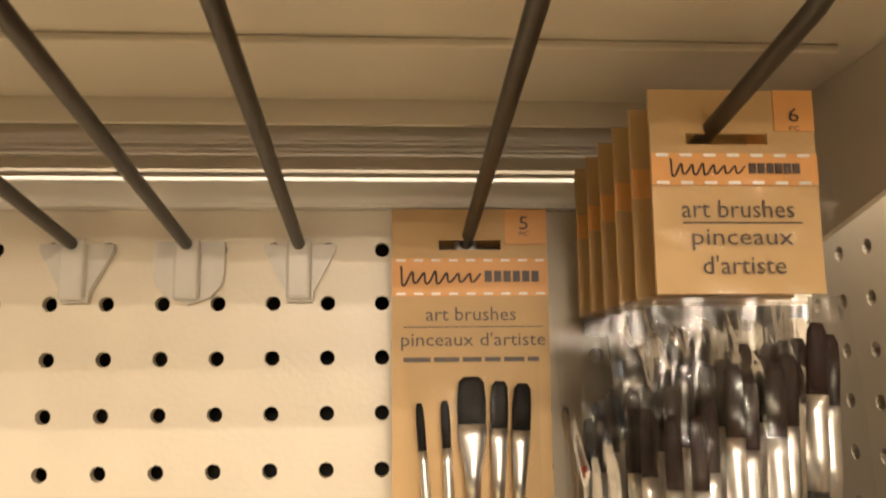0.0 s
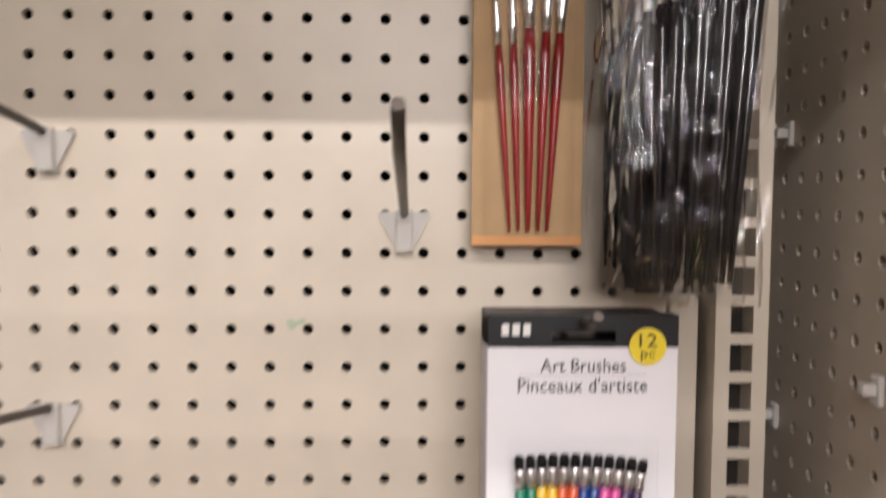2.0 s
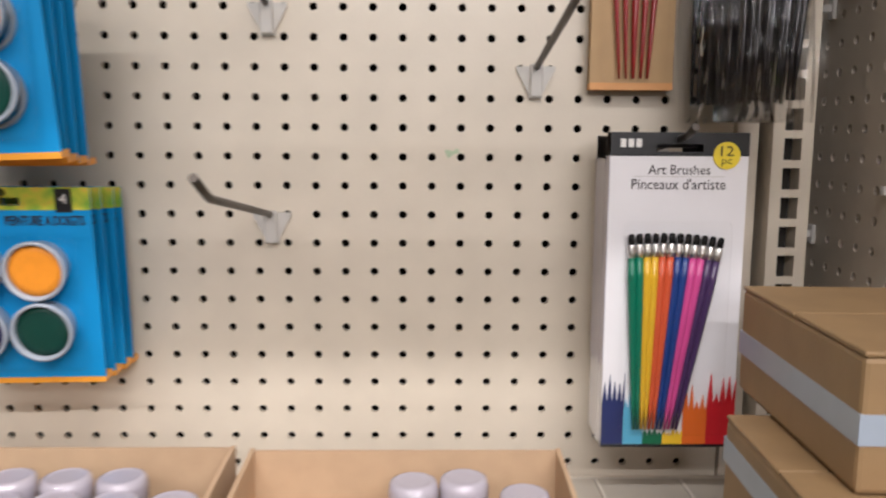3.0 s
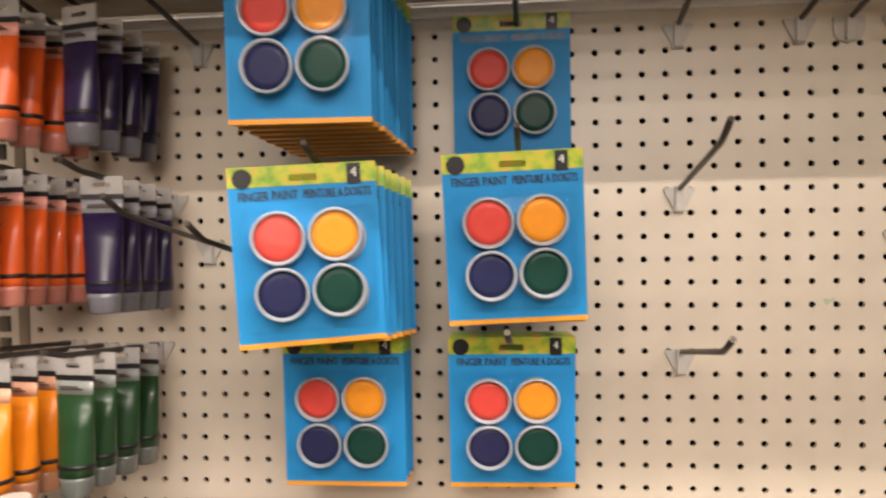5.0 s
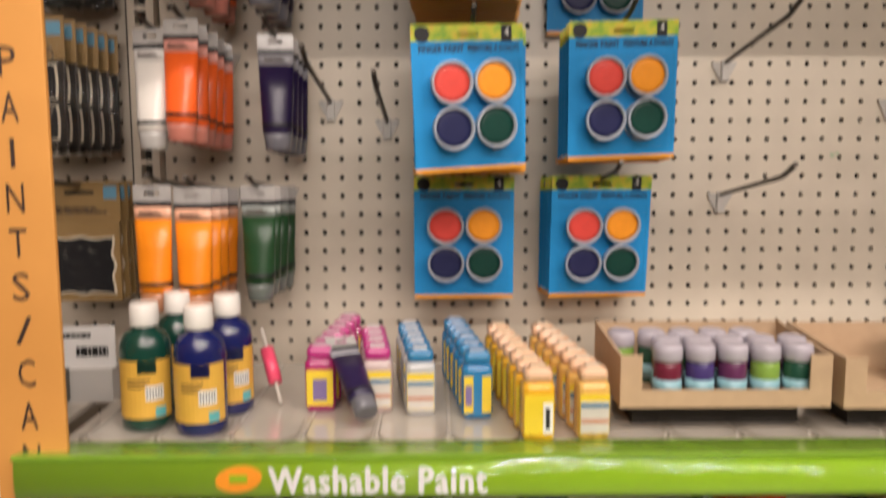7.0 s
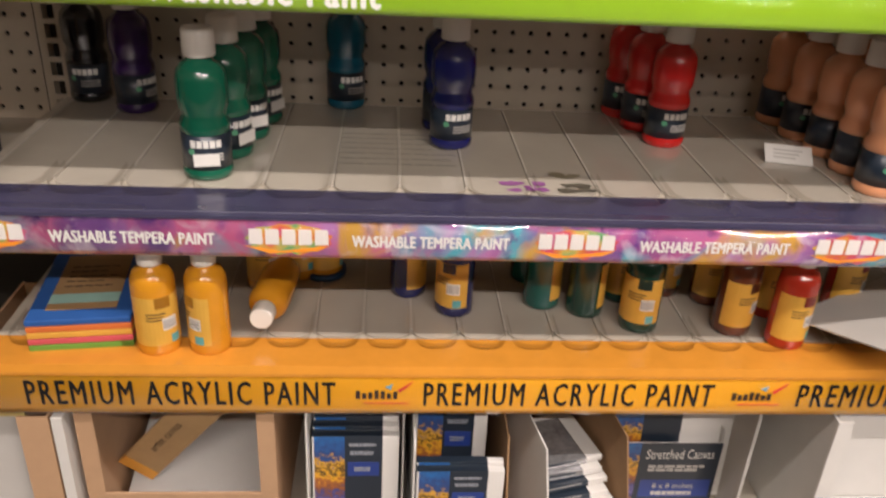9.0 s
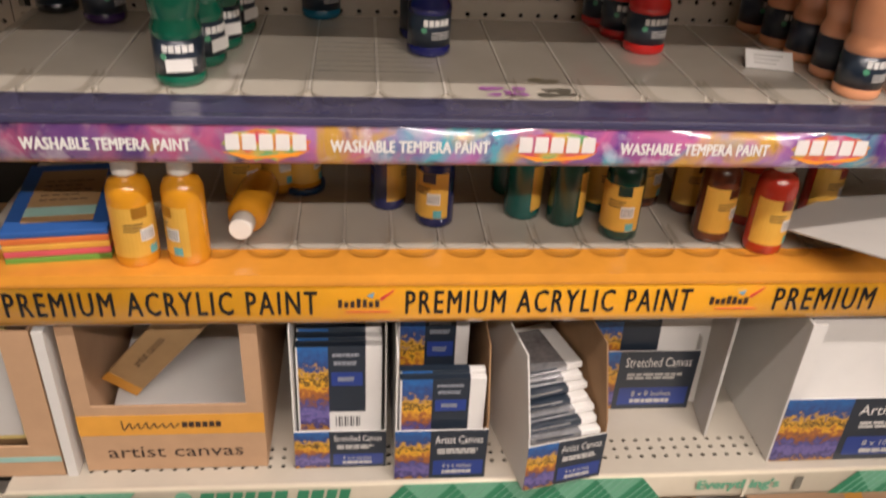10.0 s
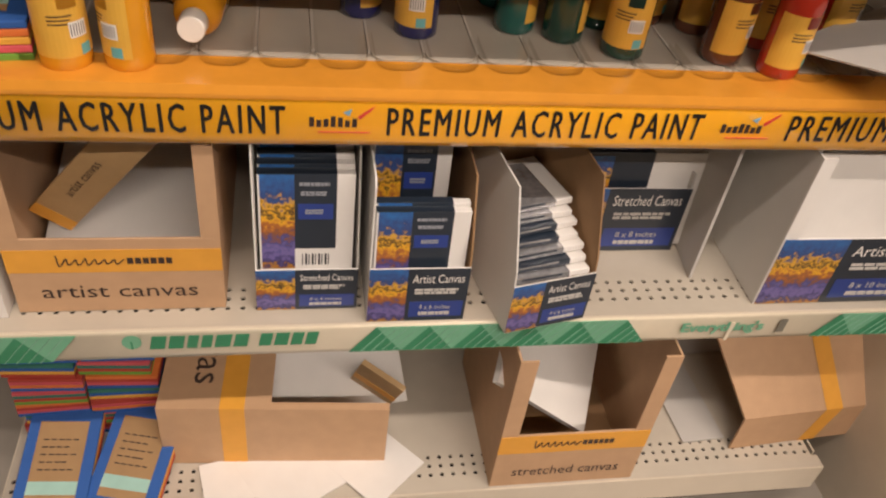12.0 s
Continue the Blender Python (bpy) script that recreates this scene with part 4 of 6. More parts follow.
        n = 9
        for q in range(n, -1, -1):
            out.append((a + w * q / n, z0 + h * (0.55 + (0.45 if q % 2 else 0.0) * rnd.uniform(0.3, 1))))
        part("paint_splash", poly(out, -0.0012 - 0.0001 * k, 0.0), plain("splash_" + str(c), c), p)
    part("bottom_edge", slab(-hw, hw, -0.0010, 0.0125, z0 - 0.003, z0, 0.0008), M["black"], p)
    blister(p, -0.042, 0.042, 0.010, 1.228, 1.400, 0.004)
    return p


jot_pack(-0.090, True)
for k, y in enumerate((-0.076, -0.062, -0.048)):
    jot_pack(y, False, 0.0005 * k, -0.003)
hook(0.2155, 1.452, 0.125, 0.02)


# ---- finger-paint packs ----
def finger_pack():
    p = thing("finger_paint_pack", "blue card of four finger-paint pots with a lime top band", "finger paint", pose(0, 0, 0), "finger paint packs")
    w, h = 0.0635, 0.156
    part("card", slot_card(-w, w, -h, 0.0, 0, -0.011, 0, 0.0014, 0.012, 0.003), M["blue_card"], p)
    bm = slot_card(-w, w, -0.0175, 0.0, 0, -0.011, -0.0005, 0, 0.012, 0.003)
    part("top_band", bm, M["lime"], p)
    part("bottom_edge", slab(-w, w, -0.0005, 0.016, -h - 0.001, -h + 0.0035), M["edge_orange"], p)
    part("badge", poly([(-0.051 + 0.0085 * math.cos(a * math.pi / 9), -0.010 + 0.0085 * math.sin(a * math.pi / 9)) for a in range(18)], -0.0012, -0.0005), M["black"], p)
    part("count_tab", slab(0.038, 0.050, -0.0012, -0.0004, -0.019, -0.001), M["black"], p)
    letters("lettering", "4", M["white"], p, 0.044, -0.0016, -0.0085, 0.005, 0.008)
    letters("lettering", "FINGER PAINT", plain("dark_slate_print", (0.03, 0.035, 0.05)), p, -0.030, -0.0006, -0.0255, 0.050, 0.0078, 0.0, "", 0.03)
    letters("lettering", "PEINTURE A DOIGTS", M["dark_slate_print"], p, 0.029, -0.0006, -0.0255, 0.058, 0.0076, 0.0, "", 0.03)
    for (cx, cz), paint in (((-0.0240, -0.0615), "p_red"), ((0.0240, -0.0610), "p_orange"), ((-0.0235, -0.1095), "p_navy"), ((0.0248, -0.1090), "p_green")):
        m = Matrix.Translation((cx, 0, cz)) @ pose(0, 0, 0, 90, 0, 0)
        r = 0.0232
        bm = bmesh.new()
        seg, rings = 28, []
        for rad, q in ((r * 0.86, 0.0), (r * 0.97, 0.014), (r, 0.016), (r, 0.0185), (r * 0.95, 0.0195), (r * 0.89, 0.0187), (r * 0.86, 0.015)):
            rings.append([bm.verts.new((rad * math.cos(2 * math.pi * k / seg), rad * math.sin(2 * math.pi * k / seg), q)) for k in range(seg)])
        for a, b in zip(rings, rings[1:]):
            for k in range(seg):
                bm.faces.new((a[k], a[(k + 1) % seg], b[(k + 1) % seg], b[k])).smooth = True
        bmesh.ops.transform(bm, matrix=m, verts=bm.verts)
        pot = part("pot", bm, M["rim"], p, "milky round pot")
        part("paint", lathe([(r * 0.865, 0.012), (r * 0.865, 0.0148), (r * 0.6, 0.0151)], 24, m=m), M[paint], pot)
    blister(p, -0.0555, 0.0555, 0.0215, -0.142, -0.034, 0.006)
    return p


fp = finger_pack()
stacks = (
    # x, top z, front y, number, step, yaw of the front one, drift in x, lean, roll
    (-0.4735, 1.783, -0.232, 9, 0.0225, 1.5, 0.0012, 3, 0),
    (-0.4700, 1.590, -0.232, 6, 0.026, 15.0, 0.002, 3, -3),
    (-0.4690, 1.424, -0.098, 3, 0.024, 1.0, -0.001, 3, 0),
    (-0.2940, 1.765, -0.026, 1, 0.02, 0.0, 0.0, 1, 0),
    (-0.2915, 1.601, -0.184, 4, 0.020, 4.0, 0.0, 7, -2),
    (-0.2955, 1.424, -0.102, 4, 0.026, 3.0, -0.002, 6, 0),
)
first = True
for x, z, y, n, step, yaw, drift, lean, roll in stacks:
    for k in range(n):
        rnd = random.Random(int(1000 * z) + k)
        m = pose(x + drift * k + rnd.uniform(-0.001, 0.001), y + step * k, z - (0.0015 * k), lean * (1 - 0.12 * k), roll * (1 if k == 0 else 0.3), yaw * (1 if k == 0 else 0.4) + rnd.uniform(-1, 1))
        if first:
            fp.matrix_world = m
            first = False
        else:
            copy_thing(fp, m)
for x, z, ln in ((-0.464, 1.572, 0.25), (-0.469, 1.406, 0.14), (-0.286, 1.585, 0.22), (-0.297, 1.407, 0.21)):
    hook(x, z, ln, 0.035)


# ---- paint tubes on hooks ----
def paint_tube(name, col, label):
    p = thing("paint_tube", label, "paint tube", pose(0, 0, 0), "hanging paint tubes")
    body = plain(name + "_tube", col, 0.34, 0.2, 0.08)
    n = 20

    def loft(levels):
        bm = bmesh.new()
        rings = []
        for z, a, b in levels:
            rings.append([bm.verts.new((a * math.copysign(abs(math.cos(2 * math.pi * k / n)) ** 0.8, math.cos(2 * math.pi * k / n)), b * math.sin(2 * math.pi * k / n), z)) for k in range(n)])
        for r0, r1 in zip(rings, rings[1:]):
            for k in range(n):
                bm.faces.new((r0[k], r0[(k + 1) % n], r1[(k + 1) % n], r1[k])).smooth = True
        bm.faces.new(rings[0]); bm.faces.new(rings[-1])
        return bm
    part("hanger", slot_card(-0.0195, 0.0195, -0.013, 0.004, 0, -0.004, -0.0004, 0.0004, 0.008, 0.002), M["tab"], p, "smoky plastic hanger tab")
    part("crimp", slab(-0.0195, 0.0195, -0.0012, 0.0012, -0.0175, -0.0125), M["black"], p)
    part("title_panel", loft([(-0.0175, 0.0195, 0.0013), (-0.030, 0.0190, 0.0042)]), plain(name + "_pale", tuple(min(0.8, c * 0.6 + 0.28) for c in col)), p)
    bars("small_print", M["ink"], p, 0.0, -0.0058, -0.0235, 0.024, 0.0035, 2)
    part("body", loft([(-0.030, 0.0191, 0.0043), (-0.06, 0.0178, 0.0095), (-0.095, 0.0165, 0.0135), (-0.104, 0.0163, 0.0142)]), body, p)
    part("ring", loft([(-0.0925, 0.0170, 0.0139), (-0.0965, 0.0170, 0.0142)]), M["black"], p)
    part("cap", loft([(-0.104, 0.0160, 0.0140), (-0.108, 0.0150, 0.0135), (-0.121, 0.0138, 0.0128), (-0.123, 0.0125, 0.0115)]), plain(name + "_milky_cap", tuple(0.45 * c + 0.14 for c in col), 0.25, 0.3), p, "half-clear tinted cap")
    return p


TUBES = {
    "white": ((0.78, 0.74, 0.68), "white paint tube with a black band hanging cap-down"),
    "orange": ((0.90, 0.13, 0.015), "bright orange paint tube hanging cap-down"),
    "purple": ((0.020, 0.011, 0.055), "dark purple paint tube hanging cap-down"),
    "amber": ((0.90, 0.26, 0.003), "amber yellow paint tube hanging cap-down"),
    "green": ((0.014, 0.055, 0.018), "dark green paint tube hanging cap-down"),
}
made = {}
for colour, x, z, y, n, step, lean in (
    ("white", -0.826, 1.768, -0.215, 1, 0.03, 3), ("orange", -0.772, 1.752, -0.195, 4, 0.042, 2), ("purple", -0.703, 1.748, -0.175, 4, 0.042, 1),
    ("white", -0.823, 1.587, -0.200, 1, 0.03, 0), ("orange", -0.785, 1.595, -0.212, 5, 0.038, 2), ("purple", -0.690, 1.585, -0.165, 4, 0.038, 1),
    ("amber", -0.820, 1.414, -0.215, 1, 0.03, 0), ("amber", -0.779, 1.411, -0.212, 4, 0.042, 0), ("green", -0.711, 1.412, -0.185, 4, 0.045, 0),
):
    for k in range(n):
        rnd = random.Random(int(z * 500) + k)
        m = pose(x + rnd.uniform(-0.002, 0.002), y + k * step, z - 0.002 * k, 0, lean * rnd.uniform(-1.5, 1), rnd.uniform(-14, 14))
        if colour not in made:
            made[colour] = paint_tube(colour, *TUBES[colour])
            made[colour].matrix_world = m @ Matrix.Scale(1.12 if colour == "amber" else 1.05, 4)
        else:
            copy_thing(made[colour], m)
for x, z in ((-0.823, 1.578), (-0.785, 1.585), (-0.690, 1.575), (-0.820, 1.405), (-0.779, 1.402), (-0.711, 1.403)):
    hook(x, z, 0.235, 0.025)


# ---- chalkboard label packs of the next bay ----
def chalk_pack(wavy):
    p = thing("chalk_label_pack", "clear pack of black chalkboard labels under a tan header", "label pack", pose(0, 0, 0), "chalk label packs")
    part("card", slab(-0.050, 0.050, 0, 0.001, -0.050, 0.0), plain("mustard_kraft", (0.30, 0.19, 0.07), 0.5, 0.1), p)
    part("sheet_stack", slab(-0.047, 0.047, 0, 0.006, -0.150, -0.0505), plain("charcoal_sheet", (0.028, 0.024, 0.02)) if not wavy else M["mustard_kraft"], p)
    part("slot", slab(-0.018, 0.018, -0.0006, 0, -0.016, -0.012), M["black"], p)
    part("price_patch", slab(0.030, 0.046, -0.0006, 0, -0.022, -0.006), plain("sky_patch", (0.15, 0.35, 0.5)), p)
    bars("small_print", M["ink"], p, 0, -0.0006, -0.036, 0.07, 0.008, 2)
    for cz in ((-0.075, -0.122) if not wavy else (-0.105,)):
        hh = 0.019 if not wavy else 0.034
        out = []
        for k in range(40):
            a = 2 * math.pi * k / 40
            r = 1 / max(abs(math.cos(a)), abs(math.sin(a))) ** 0.9 * (1 + (0.05 * math.cos(8 * a) if wavy else 0))
            out.append((r * math.cos(a), r * math.sin(a)))
        part("label_border", poly([(0.041 * a, cz + (hh + 0.002) * b) for a, b in out], -0.0018, -0.0006), M["strip_cream"], p)
        part("label_face", poly([(0.0385 * a, cz + hh * b) for a, b in out], -0.0024, -0.0018), M["black"], p)
    part("film", wrinkled_bag(0.106, -0.158, -0.035, 0.006, 11), M["blister"] if wavy else M["film"], p, "crinkled clear film")
    return p


ck = chalk_pack(False)
cw = chalk_pack(True)
ck.matrix_world = pose(-0.985, -0.150, 1.800, 0, 0, 3)
for k in range(1, 6):
    copy_thing(ck, pose(-0.985 + 0.003 * k, -0.150 + 0.022 * k, 1.798 - 0.001 * k, 0, 0, 2))
for k in range(6):
    copy_thing(ck, pose(-0.985 + 0.003 * k, -0.160 + 0.024 * k, 1.612 - 0.001 * k, 0, 0, 2))
cw.matrix_world = pose(-0.947, -0.115, 1.420, 0, 0, 1)
for k in range(1, 3):
    copy_thing(cw, pose(-0.945 - 0.004 * k, -0.115 + 0.03 * k, 1.418, 0, 0, 2))
for x, z in ((-0.985, 1.787), (-0.985, 1.598), (-0.947, 1.406)):
    hook(x, z, 0.2, 0.02)


# ---- bottles ----
WHITE_CAP = plain("white_screw_cap", (0.80, 0.76, 0.70), 0.35, 0.2, 0.05)


def tempera_bottle(name, col, label):
    p = thing("tempera_bottle", label, "paint bottle", pose(0, 0, 0), "tempera bottles")
    prof = [(0.026, 0.0), (0.0295, 0.004), (0.0298, 0.012), (0.0285, 0.014), (0.0285, 0.062), (0.0298, 0.064), (0.0295, 0.072), (0.0262, 0.080), (0.0262, 0.086), (0.0290, 0.094), (0.0300, 0.108), (0.0298, 0.126), (0.0280, 0.138), (0.0215, 0.147), (0.0150, 0.151), (0.0145, 0.158)]
    part("body", lathe(prof, 22), plain(name + "_bottle", col, 0.2, 0.6, 0.10), p)
    lab = lathe([(0.0290, 0.0155), (0.0290, 0.0605)], 22)
    lb = part("label", lab, M["navy_card"], p, "dark navy wrap label")
    bm = bmesh.new()
    for q in range(5):
        a = -math.pi / 2 - 0.55 + q * 0.26
        m = pose(0.0292 * math.cos(a), 0.0292 * math.sin(a), 0.050, 0, 0, math.degrees(a) + 90)
        box(bm, -0.003, 0.003, -0.0006, 0.0006, -0.0045, 0.0045, m)
    part("logo_mark", bm, M["white"], lb, "plain white logo blocks")
    bm = bmesh.new()
    for k in range(3):
        for q in range(6):
            a = -math.pi / 2 - 0.2 + q * 0.16
            box(bm, -0.0022, 0.0022, -0.0005, 0.0005, -0.0008, 0.0008, pose(0.0292 * math.cos(a), 0.0292 * math.sin(a), 0.036 - k * 0.004, 0, 0, math.degrees(a) + 90))
    part("small_print", bm, M["paper_grey"], lb)
    part("dot", lathe([(0.004, 0), (0.004, 0.0008)], 12, m=pose(-0.017, -0.0240, 0.040, 90, 0, -36)), plain("label_green_dot", (0.1, 0.35, 0.2)), lb)
    part("cap", lathe([(0.0185, 0.156), (0.0190, 0.158), (0.0185, 0.186), (0.0165, 0.190)], 20), WHITE_CAP, p, "white screw cap")
    return p


TEMP = {}
for colour, rgb, spots in (
    ("black", (0.012, 0.012, 0.014), ((-0.844, -0.075, 10),)),
    ("violet", (0.035, 0.012, 0.085), ((-0.773, -0.116, 60),)),
    ("emerald", (0.006, 0.115, 0.065), ((-0.641, -0.330, 12), (-0.629, -0.268, 60), (-0.619, -0.206, 40), (-0.610, -0.146, 60))),
    ("teal", (0.006, 0.12, 0.21), ((-0.507, -0.072, 25),)),
    ("ultramarine", (0.010, 0.014, 0.13), ((-0.374, -0.217, 18), (-0.381, -0.155, 30))),
    ("scarlet", (0.62, 0.018, 0.014), ((-0.101, -0.189, 14), (-0.116, -0.130, 5), (-0.128, -0.075, 0))),
    ("peach", (0.72, 0.32, 0.16), ((0.103, -0.334, 14), (0.106, -0.272, 20), (0.102, -0.211, 30), (0.096, -0.150, 10), (0.090, -0.088, 20), (0.188, -0.330, 10), (0.190, -0.262, 20), (0.188, -0.195, 10), (0.186, -0.130, 0))),
):
    for x, y, rz in spots:
        m = pose(x, y + 0.027, Z_TEMP + 0.003, 0, 0, rz)
        if colour not in TEMP:
            TEMP[colour] = tempera_bottle(colour, rgb, colour + " tempera paint bottle with a navy label on the tray")
            TEMP[colour].matrix_world = m @ Matrix.Diagonal((0.88, 0.88, 0.82, 1))
            if colour == "emerald":
                part("price_sticker", slab(-0.016, 0.014, -0.0304, -0.0290, 0.022, 0.038), M["white"], TEMP[colour], "white barcode sticker")
        else:
            copy_thing(TEMP[colour], m)


def acrylic_bottle(name, col, label, glossy=0.2):
    p = thing("acrylic_bottle", label, "paint bottle", pose(0, 0, 0), "acrylic bottles")
    prof = [(0.0235, 0.0), (0.0268, 0.003), (0.0272, 0.010), (0.0272, 0.088), (0.0262, 0.098), (0.0215, 0.107), (0.0135, 0.111), (0.0130, 0.116)]
    part("body", lathe(prof, 22, 1.0, 0.97), plain(name + "_acrylic", col, glossy, 0.6, 0.10), p)
    # wrap label over the front two thirds
    bm = bmesh.new()
    n = 14
    for i in range(n):
        a0, a1 = [math.radians(-165 + 150 * q / n) for q in (i, i + 1)]
        vs = [bm.verts.new((0.0276 * math.cos(a), 0.0276 * 0.97 * math.sin(a), z)) for a, z in ((a0, 0.016), (a1, 0.016), (a1, 0.080), (a0, 0.080))]
        bm.faces.new(vs).smooth = True
    lb = part("label", bm, plain("yellow_ochre_label", (0.74, 0.42, 0.06), 0.4, 0.2), p, "yellow printed label")
    def patch(nm, a_from, a_to, z0, z1, mt, r=0.0280):
        b2 = bmesh.new()
        k = 5
        for i in range(k):
            a0, a1 = [math.radians(a_from + (a_to - a_from) * q / k) for q in (i, i + 1)]
            b2.faces.new([b2.verts.new((r * math.cos(a), r * 0.97 * math.sin(a), z)) for a, z in ((a0, z0), (a1, z0), (a1, z1), (a0, z1))])
        part(nm, b2, mt, lb)
    patch("title_patch", -95, -55, 0.066, 0.080, plain(name + "_patch", tuple(c * 0.5 for c in col)))
    patch("barcode_patch", -80, -40, 0.036, 0.052, M["white"])
    for q in range(6):
        patch("barcode_line", -77 + q * 6, -75 + q * 6, 0.038, 0.050, M["black"], 0.0283)
    patch("colour_patch", -60, -35, 0.017, 0.028, plain("aqua_patch", (0.12, 0.42, 0.45)))
    for q in range(3):
        patch("print_line", -120, -70 - 5 * q, 0.058 - q * 0.004, 0.0595 - q * 0.004, M["ink"])
    part("cap", lathe([(0.0150, 0.115), (0.0155, 0.117), (0.0150, 0.138), (0.0138, 0.140)], 18), WHITE_CAP, p, "white screw cap")
    return p


ACRY = {}
for colour, rgb, spots in (
    ("ochre", (0.70, 0.30, 0.012), ((-0.697, -0.386, 20), (-0.642, -0.384, -60), (-0.600, -0.245, 10), (-0.560, -0.215, 0))),
    ("cobalt", (0.010, 0.014, 0.10), ((-0.421, -0.256, 70), (-0.366, -0.300, -40))),
    ("turquoise", (0.004, 0.10, 0.085), ((-0.254, -0.280, 90), (-0.262, -0.215, 80))),
    ("forest", (0.008, 0.05, 0.035), ((-0.203, -0.298, 100), (-0.144, -0.331, -30), (-0.150, -0.262, 10))),
    ("umber", (0.13, 0.035, 0.014), ((-0.030, -0.336, 15), (-0.035, -0.265, 0), (-0.090, -0.245, 5))),
    ("vermilion", (0.42, 0.030, 0.012), ((0.025, -0.364, 5), (0.135, -0.280, 15), (0.032, -0.295, 0))),
):
    for x, y, rz in spots:
        m = pose(x, y + 0.023, Z_ACR + 0.003, 0, 0, rz)
        if colour not in ACRY:
            ACRY[colour] = acrylic_bottle(colour, rgb, colour + " acrylic paint bottle with a yellow label and white cap")
            ACRY[colour].matrix_world = m @ Matrix.Diagonal((0.86, 0.86, 0.92, 1))
        else:
            copy_thing(ACRY[colour], m)
tagged(copy_thing(ACRY["ochre"], pose(-0.578, -0.228, Z_ACR + 0.026, 86, 0, -4)), "ochre acrylic paint bottle lying on its side, cap forward")
tagged(copy_thing(ACRY["ochre"], pose(-0.529, -0.188, Z_ACR + 0.003, 0, 0, 30)), "ochre acrylic paint bottle standing at the back")
part("spill_ring", lathe([(0.0276, 0.002), (0.0282, 0.010)], 20, m=pose(-0.529, -0.188, Z_ACR + 0.001)), plain("blue_foot", (0.01, 0.08, 0.25)), acr)

# dark green and blue bottles on the green shelf
for x, y, colour, rz in ((-0.808, -0.318, "forest", 5), (-0.795, -0.250, "forest", 10), (-0.747, -0.334, "cobalt", 0), (-0.735, -0.268, "cobalt", 15)):
    b = copy_thing(ACRY[colour], pose(x, y + 0.024, Z_GREEN + 0.003, 0, 0, rz))
    b.scale = (0.96, 0.96, 0.94)
    tagged(b, ("dark green" if colour == "forest" else "deep blue") + " paint bottle with a white cap on the green shelf")


def kid_bottle(name, col, cap, label):
    p = thing("kids_paint_bottle", label, "paint bottle", pose(0, 0, 0), "kids paint bottles")
    bm = bmesh.new()
    box(bm, -0.0165, 0.0165, -0.013, 0.013, 0.0, 0.060, bevel=0.006)
    part("body", bm, plain(name + "_kid", col, 0.25, 0.5), p)
    lb = part("label", slab(-0.0145, 0.0145, -0.0140, -0.0131, 0.008, 0.048), plain("sunny_label", (0.85, 0.62, 0.03)), p, "yellow front label")
    if name in ("rose", "sky", "honey"):
        part("back_text", slab(-0.0140, 0.0140, -0.0146, -0.0140, 0.009, 0.041), plain("pale_back_label", (0.62, 0.58, 0.52)), lb)
        part("blue_line", slab(-0.0140, 0.0140, -0.0150, -0.0146, 0.035, 0.039), plain("slate_line", (0.10, 0.22, 0.34)), lb)
        part("red_line", slab(-0.0140, 0.0140, -0.0150, -0.0146, 0.019, 0.023), plain("salmon_line", (0.55, 0.25, 0.16)), lb)
    elif name == "azure":
        part("centre_band", slab(-0.0045, 0.0045, -0.0150, -0.0140, 0.004, 0.052), plain("azure_band", (0.02, 0.20, 0.45)), lb)
        part("label_patch", slab(-0.0130, -0.0060, -0.0146, -0.0140, 0.016, 0.038), plain("violet_patch", (0.22, 0.16, 0.36)), lb)
    elif name == "sunflower":
        part("barcode_patch", slab(0.0040, 0.0135, -0.0146, -0.0140, 0.009, 0.040), M["white"], lb)
        part("barcode", slab(0.0065, 0.0105, -0.0150, -0.0146, 0.014, 0.035), M["black"], lb)
    else:
        part("label_patch", slab(-0.0075, 0.0075, -0.0146, -0.0140, 0.014, 0.038), plain("violet_patch", (0.22, 0.16, 0.36)), lb)
    bm = bmesh.new()
    box(bm, -0.0142, 0.0142, -0.0115, 0.0115, 0.0595, 0.073, bevel=0.0045)
    part("cap", bm, cap, p, "flip cap")
    part("cap_top", slab(-0.008, 0.008, -0.007, 0.007, 0.0728, 0.0755, 0.001), plain(name + "_cap_top", tuple(min(0.85, c * 0.5 + 0.35) for c in col)), p)
    return p


KID = (
    ("magenta", (0.42, 0.02, 0.16), (-0.634, -0.640), -0.255, 6, plain("magenta_cap", (0.50, 0.03, 0.22)), "magenta kids' paint bottle with a yellow label"),
    ("rose", (0.55, 0.42, 0.40), (-0.570,), -0.262, 4, plain("magenta_cap", (0.5, 0.03, 0.22)), "pale kids' paint bottle with a magenta cap"),
    ("sky", (0.50, 0.50, 0.50), (-0.523,), -0.272, 5, plain("sky_cap", (0.02, 0.20, 0.42)), "pale kids' paint bottle with a blue cap"),
    ("azure", (0.02, 0.20, 0.45), (-0.462,), -0.283, 6, plain("sky_cap", (0.02, 0.2, 0.42)), "blue kids' paint bottle with a yellow label"),
    ("sunflower", (0.85, 0.45, 0.02), (-0.405,), -0.352, 7, plain("peach_cap", (0.80, 0.50, 0.30)), "yellow kids' paint bottle with a peach cap"),
    ("honey", (0.80, 0.48, 0.12), (-0.350,), -0.350, 7, plain("peach_cap", (0.8, 0.5, 0.3)), "honey-coloured kids' paint bottle with a white label"),
)
